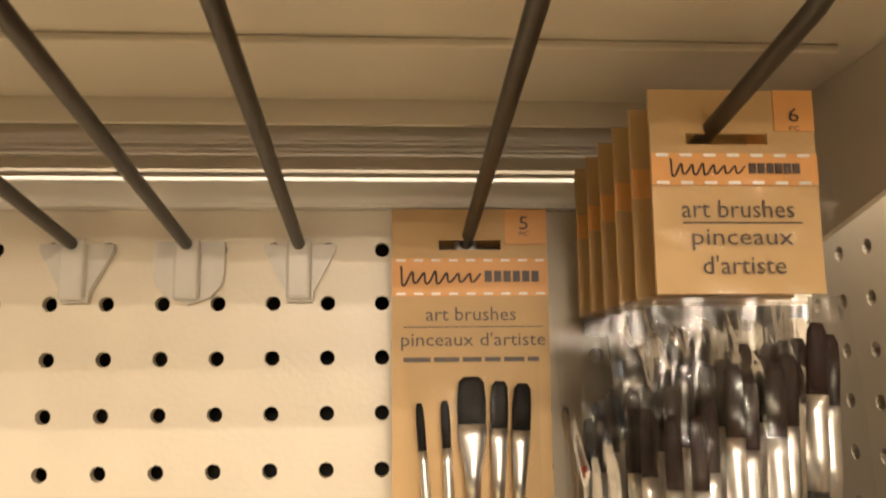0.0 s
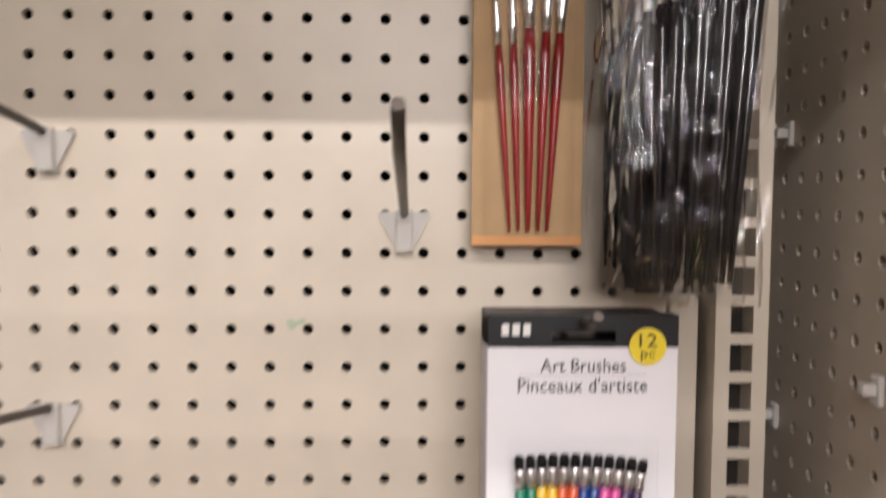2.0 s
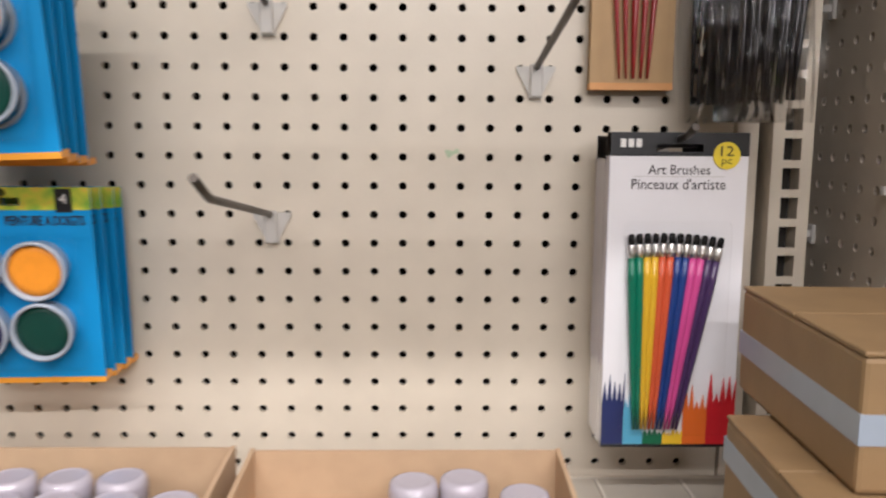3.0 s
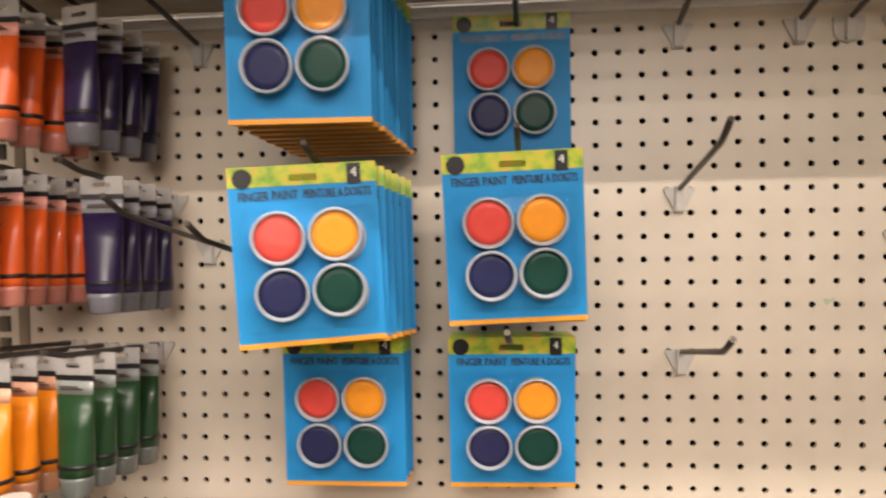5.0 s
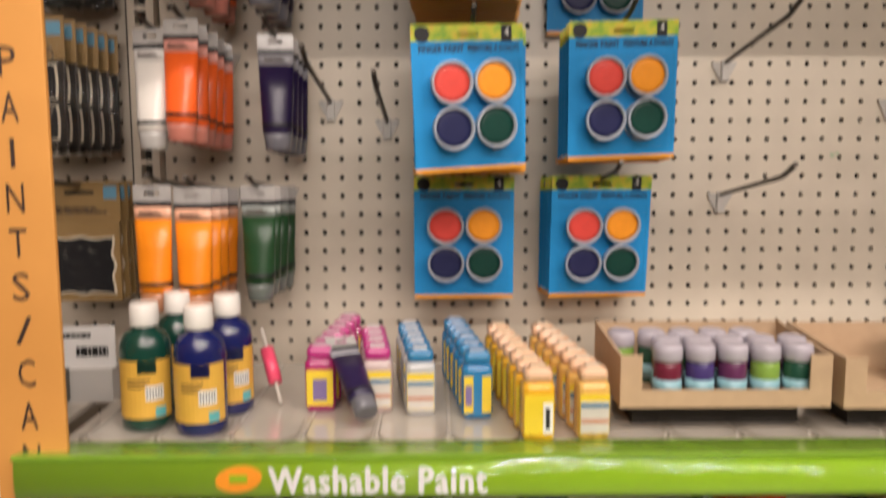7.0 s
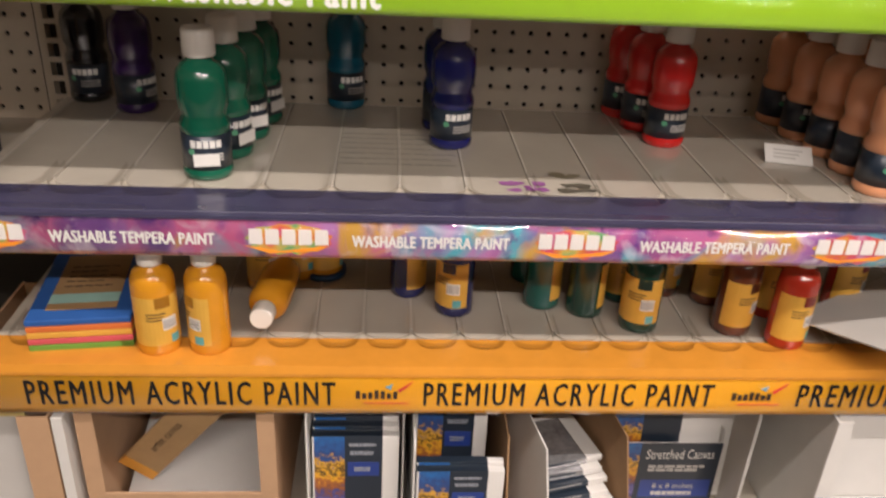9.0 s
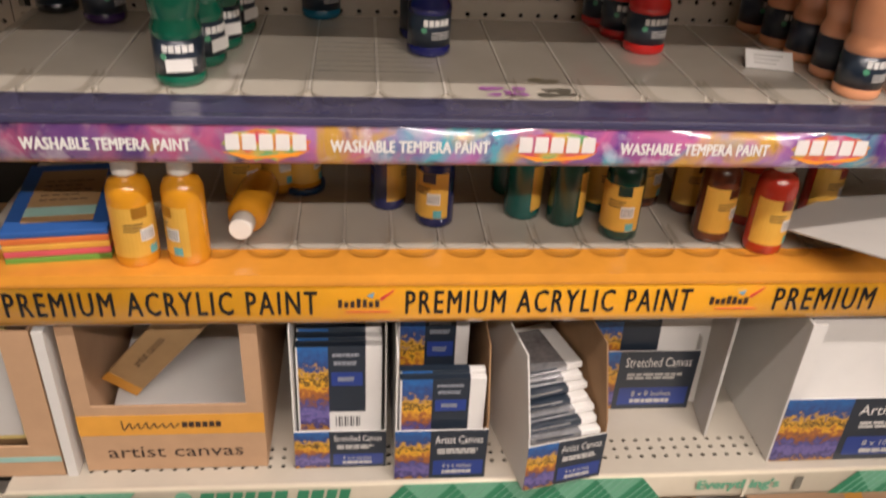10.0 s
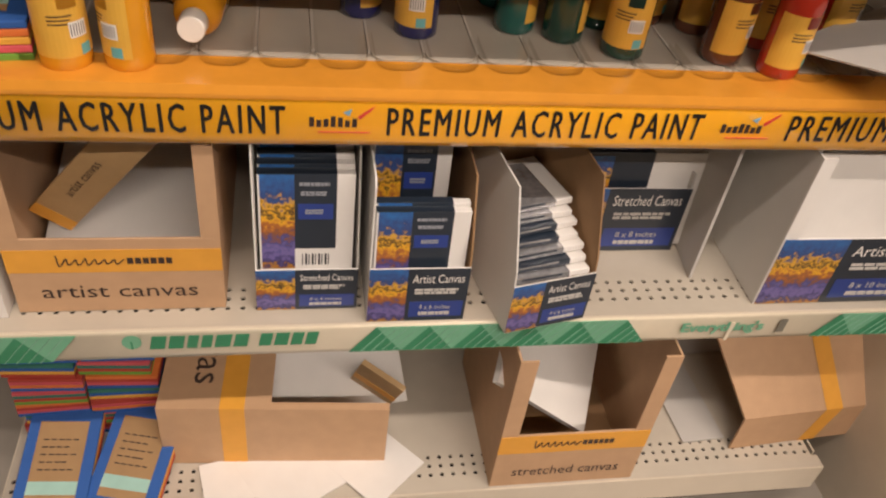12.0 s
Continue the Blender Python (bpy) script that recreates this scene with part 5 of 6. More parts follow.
for name, col, xs, y, n, cap, lab in KID:
    b = kid_bottle(name, col, cap, lab)
    for k in range(n):
        m = pose(xs[0] - 0.004 * k + (0.0 if name not in ("magenta",) else 0.007 * k), y + 0.014 + k * 0.033, Z_GREEN + 0.003, 0, 0, random.Random(k).uniform(-3, 3))
        if k == 0:
            b.matrix_world = m
        else:
            copy_thing(b, m)
# a purple tube leaning out of its row and a pink pen
axis = (Vector((-0.618, -0.215, 1.262)) - Vector((-0.570, -0.325, 1.185))).normalized()
t = copy_thing(made["purple"], Matrix.Translation((-0.613, -0.232, 1.246)) @ axis.to_track_quat("Z", "Y").to_matrix().to_4x4())
t.scale = (0.88, 0.88, 0.88)
tagged(t, "purple paint tube leaning on the kids' paint row")
pen = thing("pink_pen", "thin grey pen with a pink grip leaning on the shelf", "pen", pose(-0.680, -0.18, Z_GREEN + 0.003, 0, -22, 0))
part("shaft", tube([(0, -0.05, 0.004), (0, 0, 0.085)], 0.0022), M["divider"], pen)
part("grip", tube([(0, -0.037, 0.025), (0, -0.0150, 0.062)], 0.0080, 12), plain("neon_pink", (0.80, 0.08, 0.16)), pen)


# ---- trays of small capped bottles ----
def carton(label, x0, x1, y0, y1, z, front, backh, sides, group="card trays", mt="carton"):
    p = thing("card_tray", label, "card tray", group=group)
    t = 0.003
    part("bottom", slab(x0 + t, x1 - t, y0 + t, y1 - t, z, z + t), M[mt], p)
    part("back", slab(x0 + t, x1 - t, y1 - t, y1 - 0.0004, z, z + backh - 0.001), M[mt], p)
    for a in (x0, x1 - t):
        bm = bmesh.new()
        prof = [(y0 + t, z), (y1, z), (y1, z + backh), (y0 + 0.02, z + sides), (y0 + t, z + sides)]
        u = [bm.verts.new((a, q, w)) for q, w in prof]
        v = [bm.verts.new((a + t, q, w)) for q, w in prof]
        bm.faces.new(u); bm.faces.new(list(reversed(v)))
        for k in range(5):
            bm.faces.new((u[k], v[k], v[(k + 1) % 5], u[(k + 1) % 5]))
        part("side", bm, M[mt], p)
    # made-up near-black block that paints the shade under the raised tray
    part("shade_block", slab(x0 + 0.02, x1 - 0.02, y0 + 0.03, y1 - 0.01, z - 0.0265, z), M["dark"], p, "added dark block standing for the shade under the tray")
    part("front", slab(x0, x1, y0, y0 + t, z, z + front), M[mt], p)
    for a, b in ((x0, x0 + 0.022), (x1 - 0.022, x1)):
        part("front_tab", slab(a, b, y0, y0 + t, z + front, z + sides), M[mt], p)
    return p


carton("shallow tan card tray full of small bottles with milky caps", -0.320, -0.106, -0.328, -0.192, Z_GREEN + 0.030, 0.018, 0.062, 0.054)
carton("shallow tan card tray holding only a few small bottles", -0.096, 0.112, -0.334, -0.192, Z_GREEN + 0.030, 0.018, 0.060, 0.052)


def mini_bottle(name, col):
    p = thing("mini_paint_bottle", "small " + name + " paint bottle with a milky domed cap", "paint bottle", pose(0, 0, 0), "mini paint bottles")
    part("body", lathe([(0.0125, 0), (0.014, 0.003), (0.014, 0.050), (0.012, 0.056)], 16), plain(name + "_mini", col, 0.25, 0.4), p)
    part("label", lathe([(0.0143, 0.008), (0.0143, 0.030)], 16), plain("teal_mini_label", (0.25, 0.45, 0.50)), p)
    part("cap", lathe([(0.0140, 0.055), (0.0148, 0.057), (0.0146, 0.071), (0.0135, 0.077), (0.0100, 0.079), (0.0094, 0.0778)], 18), plain("milky_lilac_cap", (0.46, 0.42, 0.47), 0.2, 0.4), p, "milky plastic cap")
    return p


minis = [mini_bottle(n, c) for n, c in (("burgundy", (0.16, 0.02, 0.04)), ("lime", (0.22, 0.36, 0.06)), ("violet", (0.06, 0.04, 0.16)), ("bottle-green", (0.02, 0.08, 0.05)), ("plum", (0.12, 0.03, 0.09)))]
used = set()
spots = []
for r in range(3):
    for c in range(6):
        if (r, c) in ((0, 0), (2, 5), (1, 0)):
            continue
        spots.append((-0.300 + c * 0.0338 + 0.007 * (r % 2), -0.304 + r * 0.0330))
spots += [(0.014, -0.245), (0.045, -0.240), (0.080, -0.262)]
for k, (x, y) in enumerate(spots):
    i = (k * 7 + k // 6) % 5
    m = pose(x, y, Z_GREEN + 0.033, 0, 0, 37 * k)
    if i in used:
        copy_thing(minis[i], m)
    else:
        minis[i].matrix_world = m @ Matrix.Diagonal((1.05, 1.05, 0.74, 1))
        used.add(i)


# ---- shipping boxes at the right end of the green shelf ----
def ship_box(label, x0, x1, y0, y1, z0, z1, rz, tape_z):
    p = thing("shipping_box", label, "cardboard box", pose((x0 + x1) / 2, (y0 + y1) / 2, z0, 0, 0, rz), "shipping boxes")
    w, d, h = (x1 - x0) / 2, (y1 - y0) / 2, z1 - z0
    bm = bmesh.new()
    box(bm, -w, w, -d, d, 0, h - 0.003, bevel=0.003)
    part("body", bm, M["box_top"], p)
    part("flap", slab(-w, w, -d, -0.001, h - 0.003, h, 0.001), M["box_top"], p)
    part("flap", slab(-w, w, 0.001, d, h - 0.0034, h - 0.0004, 0.001), M["box_top"], p)
    part("tape", slab(-w - 0.0006, w + 0.0006, -d - 0.0006, d + 0.0006, tape_z - 0.008, tape_z + 0.008), M["tape"], p, "pale blue printed tape band")
    bars("marking", M["ink"], p, -w * 0.2, -d - 0.0014, tape_z, w * 0.9, 0.006)
    return p


ship_box("worn tan shipping box with a pale blue band", 0.212, 0.376, -0.395, -0.215, Z_GREEN + 0.003, 1.287, -3, 0.095)
ship_box("closed tan cardboard box with a pale blue band, on another box", 0.240, 0.386, -0.337, -0.161, 1.288, 1.362, -2.6, 0.034)

# price tag plate behind the bottles, at the next bay
pt = thing("price_sign", "white price sign plate at the next bay's shelf", "price sign", pose(-0.912, -0.200, 1.206, 0, 0, 4))
part("plate", slab(-0.034, 0.034, -0.001, 0.001, 0, 0.050), M["white"], pt)
part("foot", slab(-0.030, 0.030, -0.004, 0.030, -0.040, 0.0), M["clip"], pt)
bars("small_print", M["black"], pt, 0.008, -0.0016, 0.020, 0.036, 0.011)
bars("small_print", M["black"], pt, -0.010, -0.0016, 0.039, 0.034, 0.005)
nb = thing("store_shelf", "shaded cream shelf of the next bay", "shelf", group="shelves of the bay")
part("deck", slab(-1.6, XL - 0.012, -0.36, -0.03, 1.16, 1.166), M["deck"], nb)
part("deck", slab(-1.6, XL - 0.012, -0.36, -0.03, 0.90, 0.906), M["deck"], nb)
part("deck", slab(-1.6, XL - 0.012, -0.40, -0.03, 0.46, 0.466), M["deck"], nb)
for k, (x, z, w, h, c) in enumerate(((-0.955, 1.168, 0.05, 0.04, (0.03, 0.025, 0.02)), (-0.945, 0.908, 0.06, 0.16, (0.02, 0.018, 0.018)), (-1.02, 0.908, 0.05, 0.10, (0.30, 0.03, 0.03)))):
    q = thing("boxed_item", "dark boxed item on the next bay's shelf", "box", pose(x, -0.25, z))
    part("body", slab(-w / 2, w / 2, -0.08, 0.08, 0, h, 0.003), plain("shadow_item_%d" % k, c), q)


# ---- things on the tempera shelf ----
tg = thing("price_tag", "white paper price tag lying on the tray", "price tag", pose(0.036, -0.232, Z_TEMP + 0.004, 30, 0, -14))
part("paper", slab(-0.028, 0.028, 0, 0.030, -0.0004, 0.0004), M["white"], tg)
bm = bmesh.new()
for k in range(3):
    box(bm, -0.018, 0.008 + 0.004 * k, 0.008 + k * 0.006, 0.010 + k * 0.006, 0.0004, 0.0008)
part("small_print", bm, M["paper_grey"], tg)


def blot(name, label, x, y, z, r, colour, seed, sy=0.6):
    rnd = random.Random(seed)
    bm = bmesh.new()
    for k in range(7):
        cx, cy, q = rnd.uniform(-0.9, 0.9) * r, rnd.uniform(-0.8, 0.8) * r * sy, r * rnd.uniform(0.3, 0.6)
        pts = [bm.verts.new((x + cx + q * rnd.uniform(0.7, 1.2) * math.cos(a * math.pi / 6), y + cy + q * sy * rnd.uniform(0.7, 1.2) * math.sin(a * math.pi / 6), z + 0.0001 * k)) for a in range(12)]
        bm.faces.new(pts)
    ob = part(name, bm, colour)
    return tagged(ob, label, "stain", kind="structure")


blot("paint_stain", "dried purple paint blot on the tray", -0.302, -0.322, Z_TEMP + 0.0034, 0.021, plain("dried_purple", (0.30, 0.10, 0.30)), 4)
blot("paint_stain", "dried dark paint blot on the tray", -0.238, -0.326, Z_TEMP + 0.0034, 0.024, plain("dried_black", (0.10, 0.09, 0.07)), 9)
blot("paint_stain", "faded brown smear on the tray", -0.250, -0.285, Z_TEMP + 0.0034, 0.016, plain("dried_brown", (0.20, 0.17, 0.11)), 13)
wr = thing("printed_note", "faint grey printed lines seen through the tray", "print", kind="structure")
bm = bmesh.new()
for k in range(7):
    rnd = random.Random(k)
    x = -0.505
    while x < -0.38:
        l = rnd.uniform(0.015, 0.03)
        box(bm, x, x + l, -0.265 + k * 0.017, -0.2615 + k * 0.017, Z_TEMP + 0.0031, Z_TEMP + 0.0034)
        x += l + 0.004
part("print", bm, plain("faint_grey_print", (0.24, 0.22, 0.18)), wr)

# ---- foam sheets and card on the acrylic shelf ----
FOAM = [("blue", (0.02, 0.10, 0.36)), ("orange", (0.66, 0.17, 0.035)), ("yellow", (0.70, 0.38, 0.05)), ("pink", (0.58, 0.09, 0.11)), ("lime", (0.14, 0.32, 0.04)), ("red", (0.42, 0.05, 0.03)), ("teal", (0.03, 0.17, 0.13))]


def foam_pack(order, w, d, label, th=0.0065, band=True):
    p = thing("foam_sheet_pack", label, "foam sheets", pose(0, 0, 0), "foam sheet packs")
    for k, i in enumerate(order):
        n, c = FOAM[i]
        part("sheet", slab(-w / 2, w / 2, -d / 2, d / 2, k * th, (k + 1) * th - 0.0006, 0.0012), plain(n + "_foam", c, 0.7, 0.0), p)
    z = len(order) * th
    if band:
        part("label_card", slab(-w * 0.34, w * 0.34, -d * 0.38, d * 0.38, z, z + 0.0006), plain("brown_kraft_label", (0.36, 0.22, 0.10), 0.6, 0.0), p, "kraft paper label")
        part("label_band", slab(-w * 0.34, w * 0.34, -d * 0.30, -d * 0.18, z + 0.0006, z + 0.0010), plain("mint_band", (0.35, 0.58, 0.52)), p)
        bm = bmesh.new()
        for k in range(5):
            for j in range(5 - k % 2):
                xa = -w * 0.25 + j * w * 0.10 + 0.0007 * (k * j % 3)
                box(bm, xa, xa + w * 0.078, -d * 0.08 + k * d * 0.07, -d * 0.068 + k * d * 0.07, z + 0.0006, z + 0.0010)
        part("small_print", bm, M["ink"], p)
    return p


fa = foam_pack((4, 3, 2, 1, 0), 0.108, 0.165, "pack of bright foam sheets, blue on top, on the acrylic shelf", 0.0078)
fa.matrix_world = pose(-0.788, -0.290, Z_ACR + 0.004, 0, 0, 7)
tagged(part("loose_card", slab(-0.11, 0.09, -0.09, 0.085, -0.001, 0.001), M["paper_grey"]), "loose white card leaning at the shelf's end", "card").matrix_world = pose(0.170, -0.345, Z_ACR + 0.052, -14, -6, 24)

# ---- canvas shelf ----
def window_box(label, x0, x1, y0, y1, z0, sill, h, mt, inner, rim=0.016, lettering="", band=True, band_at=(0.56, 0.86)):
    """Display carton whose front is cut open above a sill."""
    p = thing("display_box", label, "display box", group="display boxes")
    t = 0.003
    part("bottom", slab(x0 + t, x1 - t, y0 + t, y1 - t, z0, z0 + t), M[inner], p)
    part("back", slab(x0 + t, x1 - t, y1 - t, y1 - 0.0004, z0, z0 + h - 0.001), M[inner], p)
    for a in (x0, x1 - t):
        part("side", slab(a, a + t, y0 + t, y1, z0, z0 + h), M[mt], p)
    fr = part("front", slab(x0, x1, y0, y0 + t, z0, z0 + sill, 0.0006), M[mt], p)
    for a, b in ((x0, x0 + rim), (x1 - rim, x1)):
        part("front_post", slab(a, b, y0, y0 + t, z0 + sill, z0 + h), M[mt], p)
    if band:
        part("logo_band", slab(x0, x1, y0 - 0.0006, y0, z0 + sill * band_at[0], z0 + sill * band_at[1]), M["amber"], p)
        script_mark(p, (x0 + x1) / 2, y0 - 0.001, z0 + sill * (band_at[0] + band_at[1]) / 2, (x1 - x0) * 0.55, sill * 0.14)
    if lettering:
        letters("lettering", lettering, M["ink"], p, (x0 + x1) / 2, y0 - 0.0008, z0 + sill * 0.29, (x1 - x0) * 0.74, sill * 0.17)
    return p


bx = window_box("kraft display box marked artist canvas, nearly empty", -0.793, -0.573, -0.392, -0.10, Z_CANV + 0.001, 0.105, 0.222, "kraft_pink", "paper_grey", 0.020, "artist canvas")
cp = thing("canvas_pack", "tan-labelled canvas panel leaning in the kraft box", "canvas", pose(-0.773, -0.30, Z_CANV + 0.062, 12, 38, 0))
part("panel", slab(-0.02, 0.03, -0.002, 0.002, 0.0, 0.22), M["kraft"], cp)
part("orange_end", slab(-0.02, 0.03, -0.0026, -0.002, 0.0, 0.018), M["amber"], cp)
letters("lettering", "artist canvas", M["ink"], cp, 0.0, -0.0028, 0.09, 0.07, 0.010, 90)
ws = thing("white_canvas", "white canvas panels lying in the kraft box", "canvas", pose(-0.68, -0.23, Z_CANV + 0.006))
part("panel", slab(-0.10, 0.10, -0.125, 0.125, 0, 0.012, 0.001, pose(0, 0, 0.03, 14, 0, 0)), M["white"], ws)

dv = thing("divider_board", "upright white divider board between kraft boxes", "divider board", pose(-0.8085, 0, Z_CANV + 0.001))
part("board", slab(-0.006, 0.006, -0.40, -0.08, 0, 0.222), M["offwhite"], dv)
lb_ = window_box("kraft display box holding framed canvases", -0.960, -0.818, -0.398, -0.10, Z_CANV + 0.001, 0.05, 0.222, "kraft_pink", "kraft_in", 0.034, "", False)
part("mint_band", slab(-0.960, -0.818, -0.3990, -0.3984, Z_CANV + 0.026, Z_CANV + 0.034), plain("mint_band", (0.35, 0.58, 0.52)), lb_)
fr_ = thing("framed_canvas", "yellow-edged canvas in a clear sleeve", "canvas", pose(-0.890, -0.385, Z_CANV + 0.052, -4, 0, 0))
part("edge", slab(-0.036, 0.036, 0, 0.004, 0, 0.16), plain("straw_edge", (0.62, 0.48, 0.16)), fr_)
part("sheet", slab(-0.030, 0.030, -0.001, 0, 0.006, 0.154), M["paper_grey"], fr_)


def art_label(p, x0, x1, z0, z1, y, title, size):
    """Printed front: painting at one side, navy panel with a title at the other."""
    w, h = x1 - x0, z1 - z0
    part("painting_print", slab(x0, x0 + w * 0.38, y - 0.0006, y, z0, z1), M["painting"], p, "painted landscape print in blue and yellow")
    part("title_panel", slab(x0 + w * 0.38, x1, y - 0.0006, y, z0, z1), M["navy_card"], p)
    part("size_panel", slab(x0 + w * 0.42, x1 - w * 0.03, y - 0.0010, y - 0.0006, z0 + h * 0.08, z0 + h * 0.38), M["cobalt"], p)
    letters("lettering", title, M["white"], p, x0 + w * 0.69, y - 0.0010, z0 + h * 0.82, w * 0.52, h * 0.16)
    bars("small_print", M["paper_grey"], p, x0 + w * 0.68, y - 0.0012, z0 + h * 0.58, w * 0.44, h * 0.10, 2)
    letters("size_lettering", size, M["paper_grey"], p, x0 + w * 0.68, y - 0.0014, z0 + h * 0.28, w * 0.32, h * 0.09)
    bars("small_print", M["paper_grey"], p, x0 + w * 0.68, y - 0.0016, z0 + h * 0.15, w * 0.32, h * 0.06)


def canvas_stack(x0, x1, y0, z0, h, n, step, group):
    """Canvases on edge one behind another, each with a wrap label over a white face."""
    for k in range(n):
        c = thing("wrapped_canvas", "small white canvas with a navy and painted label in its box", "canvas", pose((x0 + x1) / 2, y0 + k * step, z0 + 0.003 * k, -3, 0, 0), group)
        w = (x1 - x0) / 2
        part("canvas", slab(-w, w, 0, step * 0.8, 0, h, 0.001), M["white"], c)
        part("painting_print", slab(-w * 0.95, -w * 0.25, -0.0008, 0, h * 0.25, h * 1.0), M["painting"], c)
        part("label_panel", slab(-w * 0.25, w * 0.62, -0.0010, 0, h * 0.42, h * 1.0), M["navy_card"], c)
        part("label_top", slab(-w, w * 0.62, -0.0008, step * 0.8, h * 1.0, h * 1.0 + 0.0012), M["navy_card"], c)
        part("size_panel", slab(-w * 0.18, w * 0.55, -0.0014, -0.001, h * 0.66, h * 0.78), M["cobalt"], c)
        bars("small_print", M["dim_print"], c, w * 0.16, -0.0016, h * 0.93, w * 0.62, h * 0.024)
        bars("small_print", M["dim_print"], c, w * 0.18, -0.0016, h * 0.86, w * 0.60, h * 0.030, 2)
        bars("small_print", M["dim_print"], c, w * 0.18, -0.0020, h * 0.72, w * 0.42, h * 0.034, 2)
        bm = bmesh.new()
        for q in range(9):
            box(bm, -w * 0.10 + q * w * 0.07, -w * 0.10 + q * w * 0.07 + w * (0.02 + 0.02 * (q % 2)), -0.0008, 0, h * 0.28, h * 0.37)
        part("barcode", bm, M["black"], c)


def open_display(label, x0, x1, y0, y1, z0, front, h, mt, title, size, m=None, in_mt="paper_grey", left_tall=True):
    p = thing("display_box", label, "display box", m, "display boxes")
    t = 0.002
    part("bottom", slab(x0 + t, x1 - t, y0 + t, y1 - t, z0, z0 + t), M[mt], p)
    part("back", slab(x0 + t, x1 - t, y1 - t, y1 - 0.0004, z0, z0 + h - 0.001), M[in_mt], p)
    for a in (x0, x1 - t):
        bm = bmesh.new()
        prof = [(y0 + t, z0), (y1, z0), (y1, z0 + h), (y0 + 0.035, z0 + h * 0.92), (y0 + 0.004, z0 + front + 0.02), (y0 + t, z0 + front)]
        if left_tall and a == x0:
            prof[3:5] = [(y0 + 0.010, z0 + h), (y0 + 0.003, z0 + h * 0.96)]
        u = [bm.verts.new((a, q, w)) for q, w in prof]
        v = [bm.verts.new((a + t, q, w)) for q, w in prof]
        bm.faces.new(u); bm.faces.new(list(reversed(v)))
        for k in range(6):
            bm.faces.new((u[k], v[k], v[(k + 1) % 6], u[(k + 1) % 6]))
        part("side", bm, M[mt] if a == x0 else M[in_mt], p)
    part("front", slab(x0, x1, y0, y0 + t, z0, z0 + front), M[mt], p)
    art_label(p, x0, x1, z0 + 0.001, z0 + front, y0, title, size)
    return p


ZC = Z_CANV + 0.001
open_display("white display box of stretched canvases with a navy printed front", -0.538, -0.424, -0.398, -0.14, ZC, 0.062, 0.222, "white", "Stretched Canvas", "4 x 4 inches")
canvas_stack(-0.533, -0.430, -0.385, ZC + 0.010, 0.168, 6, 0.014, "canvases in the white boxes")
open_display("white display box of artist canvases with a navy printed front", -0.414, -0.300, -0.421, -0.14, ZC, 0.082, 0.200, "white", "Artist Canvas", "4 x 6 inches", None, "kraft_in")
canvas_stack(-0.409, -0.305, -0.412, ZC + 0.010, 0.140, 2, 0.012, "canvases in the white boxes")
canvas_stack(-0.409, -0.320, -0.345, ZC + 0.010, 0.185, 6, 0.013, "canvases in the white boxes")

mt_ = Matrix.Translation((-0.254, -0.446, 0)) @ pose(0, 0, 0, 0, 0, 12)
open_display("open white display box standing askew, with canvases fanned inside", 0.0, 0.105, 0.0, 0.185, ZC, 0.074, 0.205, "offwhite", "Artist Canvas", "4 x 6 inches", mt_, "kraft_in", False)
for k in range(7):
    rnd = random.Random(40 + k)
    c = thing("wrapped_canvas", "shrink-wrapped canvas lying in the askew open box", "canvas", mt_ @ pose(0.056 - 0.0012 * k + rnd.uniform(-0.003, 0.003), 0.064 + 0.0105 * k, ZC + 0.062 + 0.0090 * k, -6, -2 + rnd.uniform(-1, 1), rnd.uniform(-2, 2)), "canvases in the askew box")
    part("canvas", slab(-0.046, 0.046, -0.056, 0.046, 0.0, 0.0080, 0.001), M["white"], c)
    wm = M["navy_card"] if k in (1, 3, 4, 8) else M["wrap"]
    part("wrap", slab(-0.0465, 0.022 + rnd.uniform(-0.004, 0.004), -0.0566, 0.036, -0.0003, 0.0083, 0.001), wm, c, "shiny film over the edge")
    part("film_fold", slab(-0.040, 0.010, -0.0574, -0.0566, 0.0052, 0.0074), M["wrap"] if wm is M["navy_card"] else M["navy_card"], c)

open_display("display box of stretched canvas set back on the shelf", -0.172, 0.008, -0.302, -0.12, ZC, 0.104, 0.13, "white", "Stretched Canvas", "8 x 8 inches")
for k in range(3):
    c = thing("wrapped_canvas", "white canvas standing in the set-back box", "canvas", pose(-0.068 + 0.004 * k, -0.297 + 0.019 * k, ZC + 0.006 + 0.004 * k, -4, 0, 0), "canvases on the set-back box")
    part("canvas", slab(-0.090, 0.090, 0, 0.016, 0, 0.143, 0.001), M["white"], c)
    part("label_wrap", slab(-0.0906, 0.018, -0.0008, 0.0166, 0.06, 0.1438), M["navy_card"], c, "navy paper wrap")
    part("painting_print", slab(-0.088, -0.035, -0.0014, -0.0008, 0.06, 0.138), M["painting"], c)

wb = thing("divider_board", "white board standing at the back box's side", "divider board", pose(0.050, 0, ZC))
part("board", slab(-0.002, 0.002, -0.33, -0.10, 0, 0.222, 0.0005, pose(0, -0.03, 0, 0, 0, -6)), M["paper_grey"], wb)

bb = thing("display_box", "large white display box of artist canvas with a painted front", "display box", pose(0.0, 0.0, 0.0), "display boxes")
part("side", slab(0.082, 0.085, -0.405, -0.13, ZC, ZC + 0.225), M["offwhite"], bb)
part("back", slab(0.082, 0.318, -0.133, -0.13, ZC, ZC + 0.225), M["offwhite"], bb)
part("side", slab(0.315, 0.318, -0.405, -0.13, ZC, ZC + 0.225), M["offwhite"], bb)
part("front", slab(0.082, 0.318, -0.408, -0.405, ZC, ZC + 0.108), M["white"], bb)
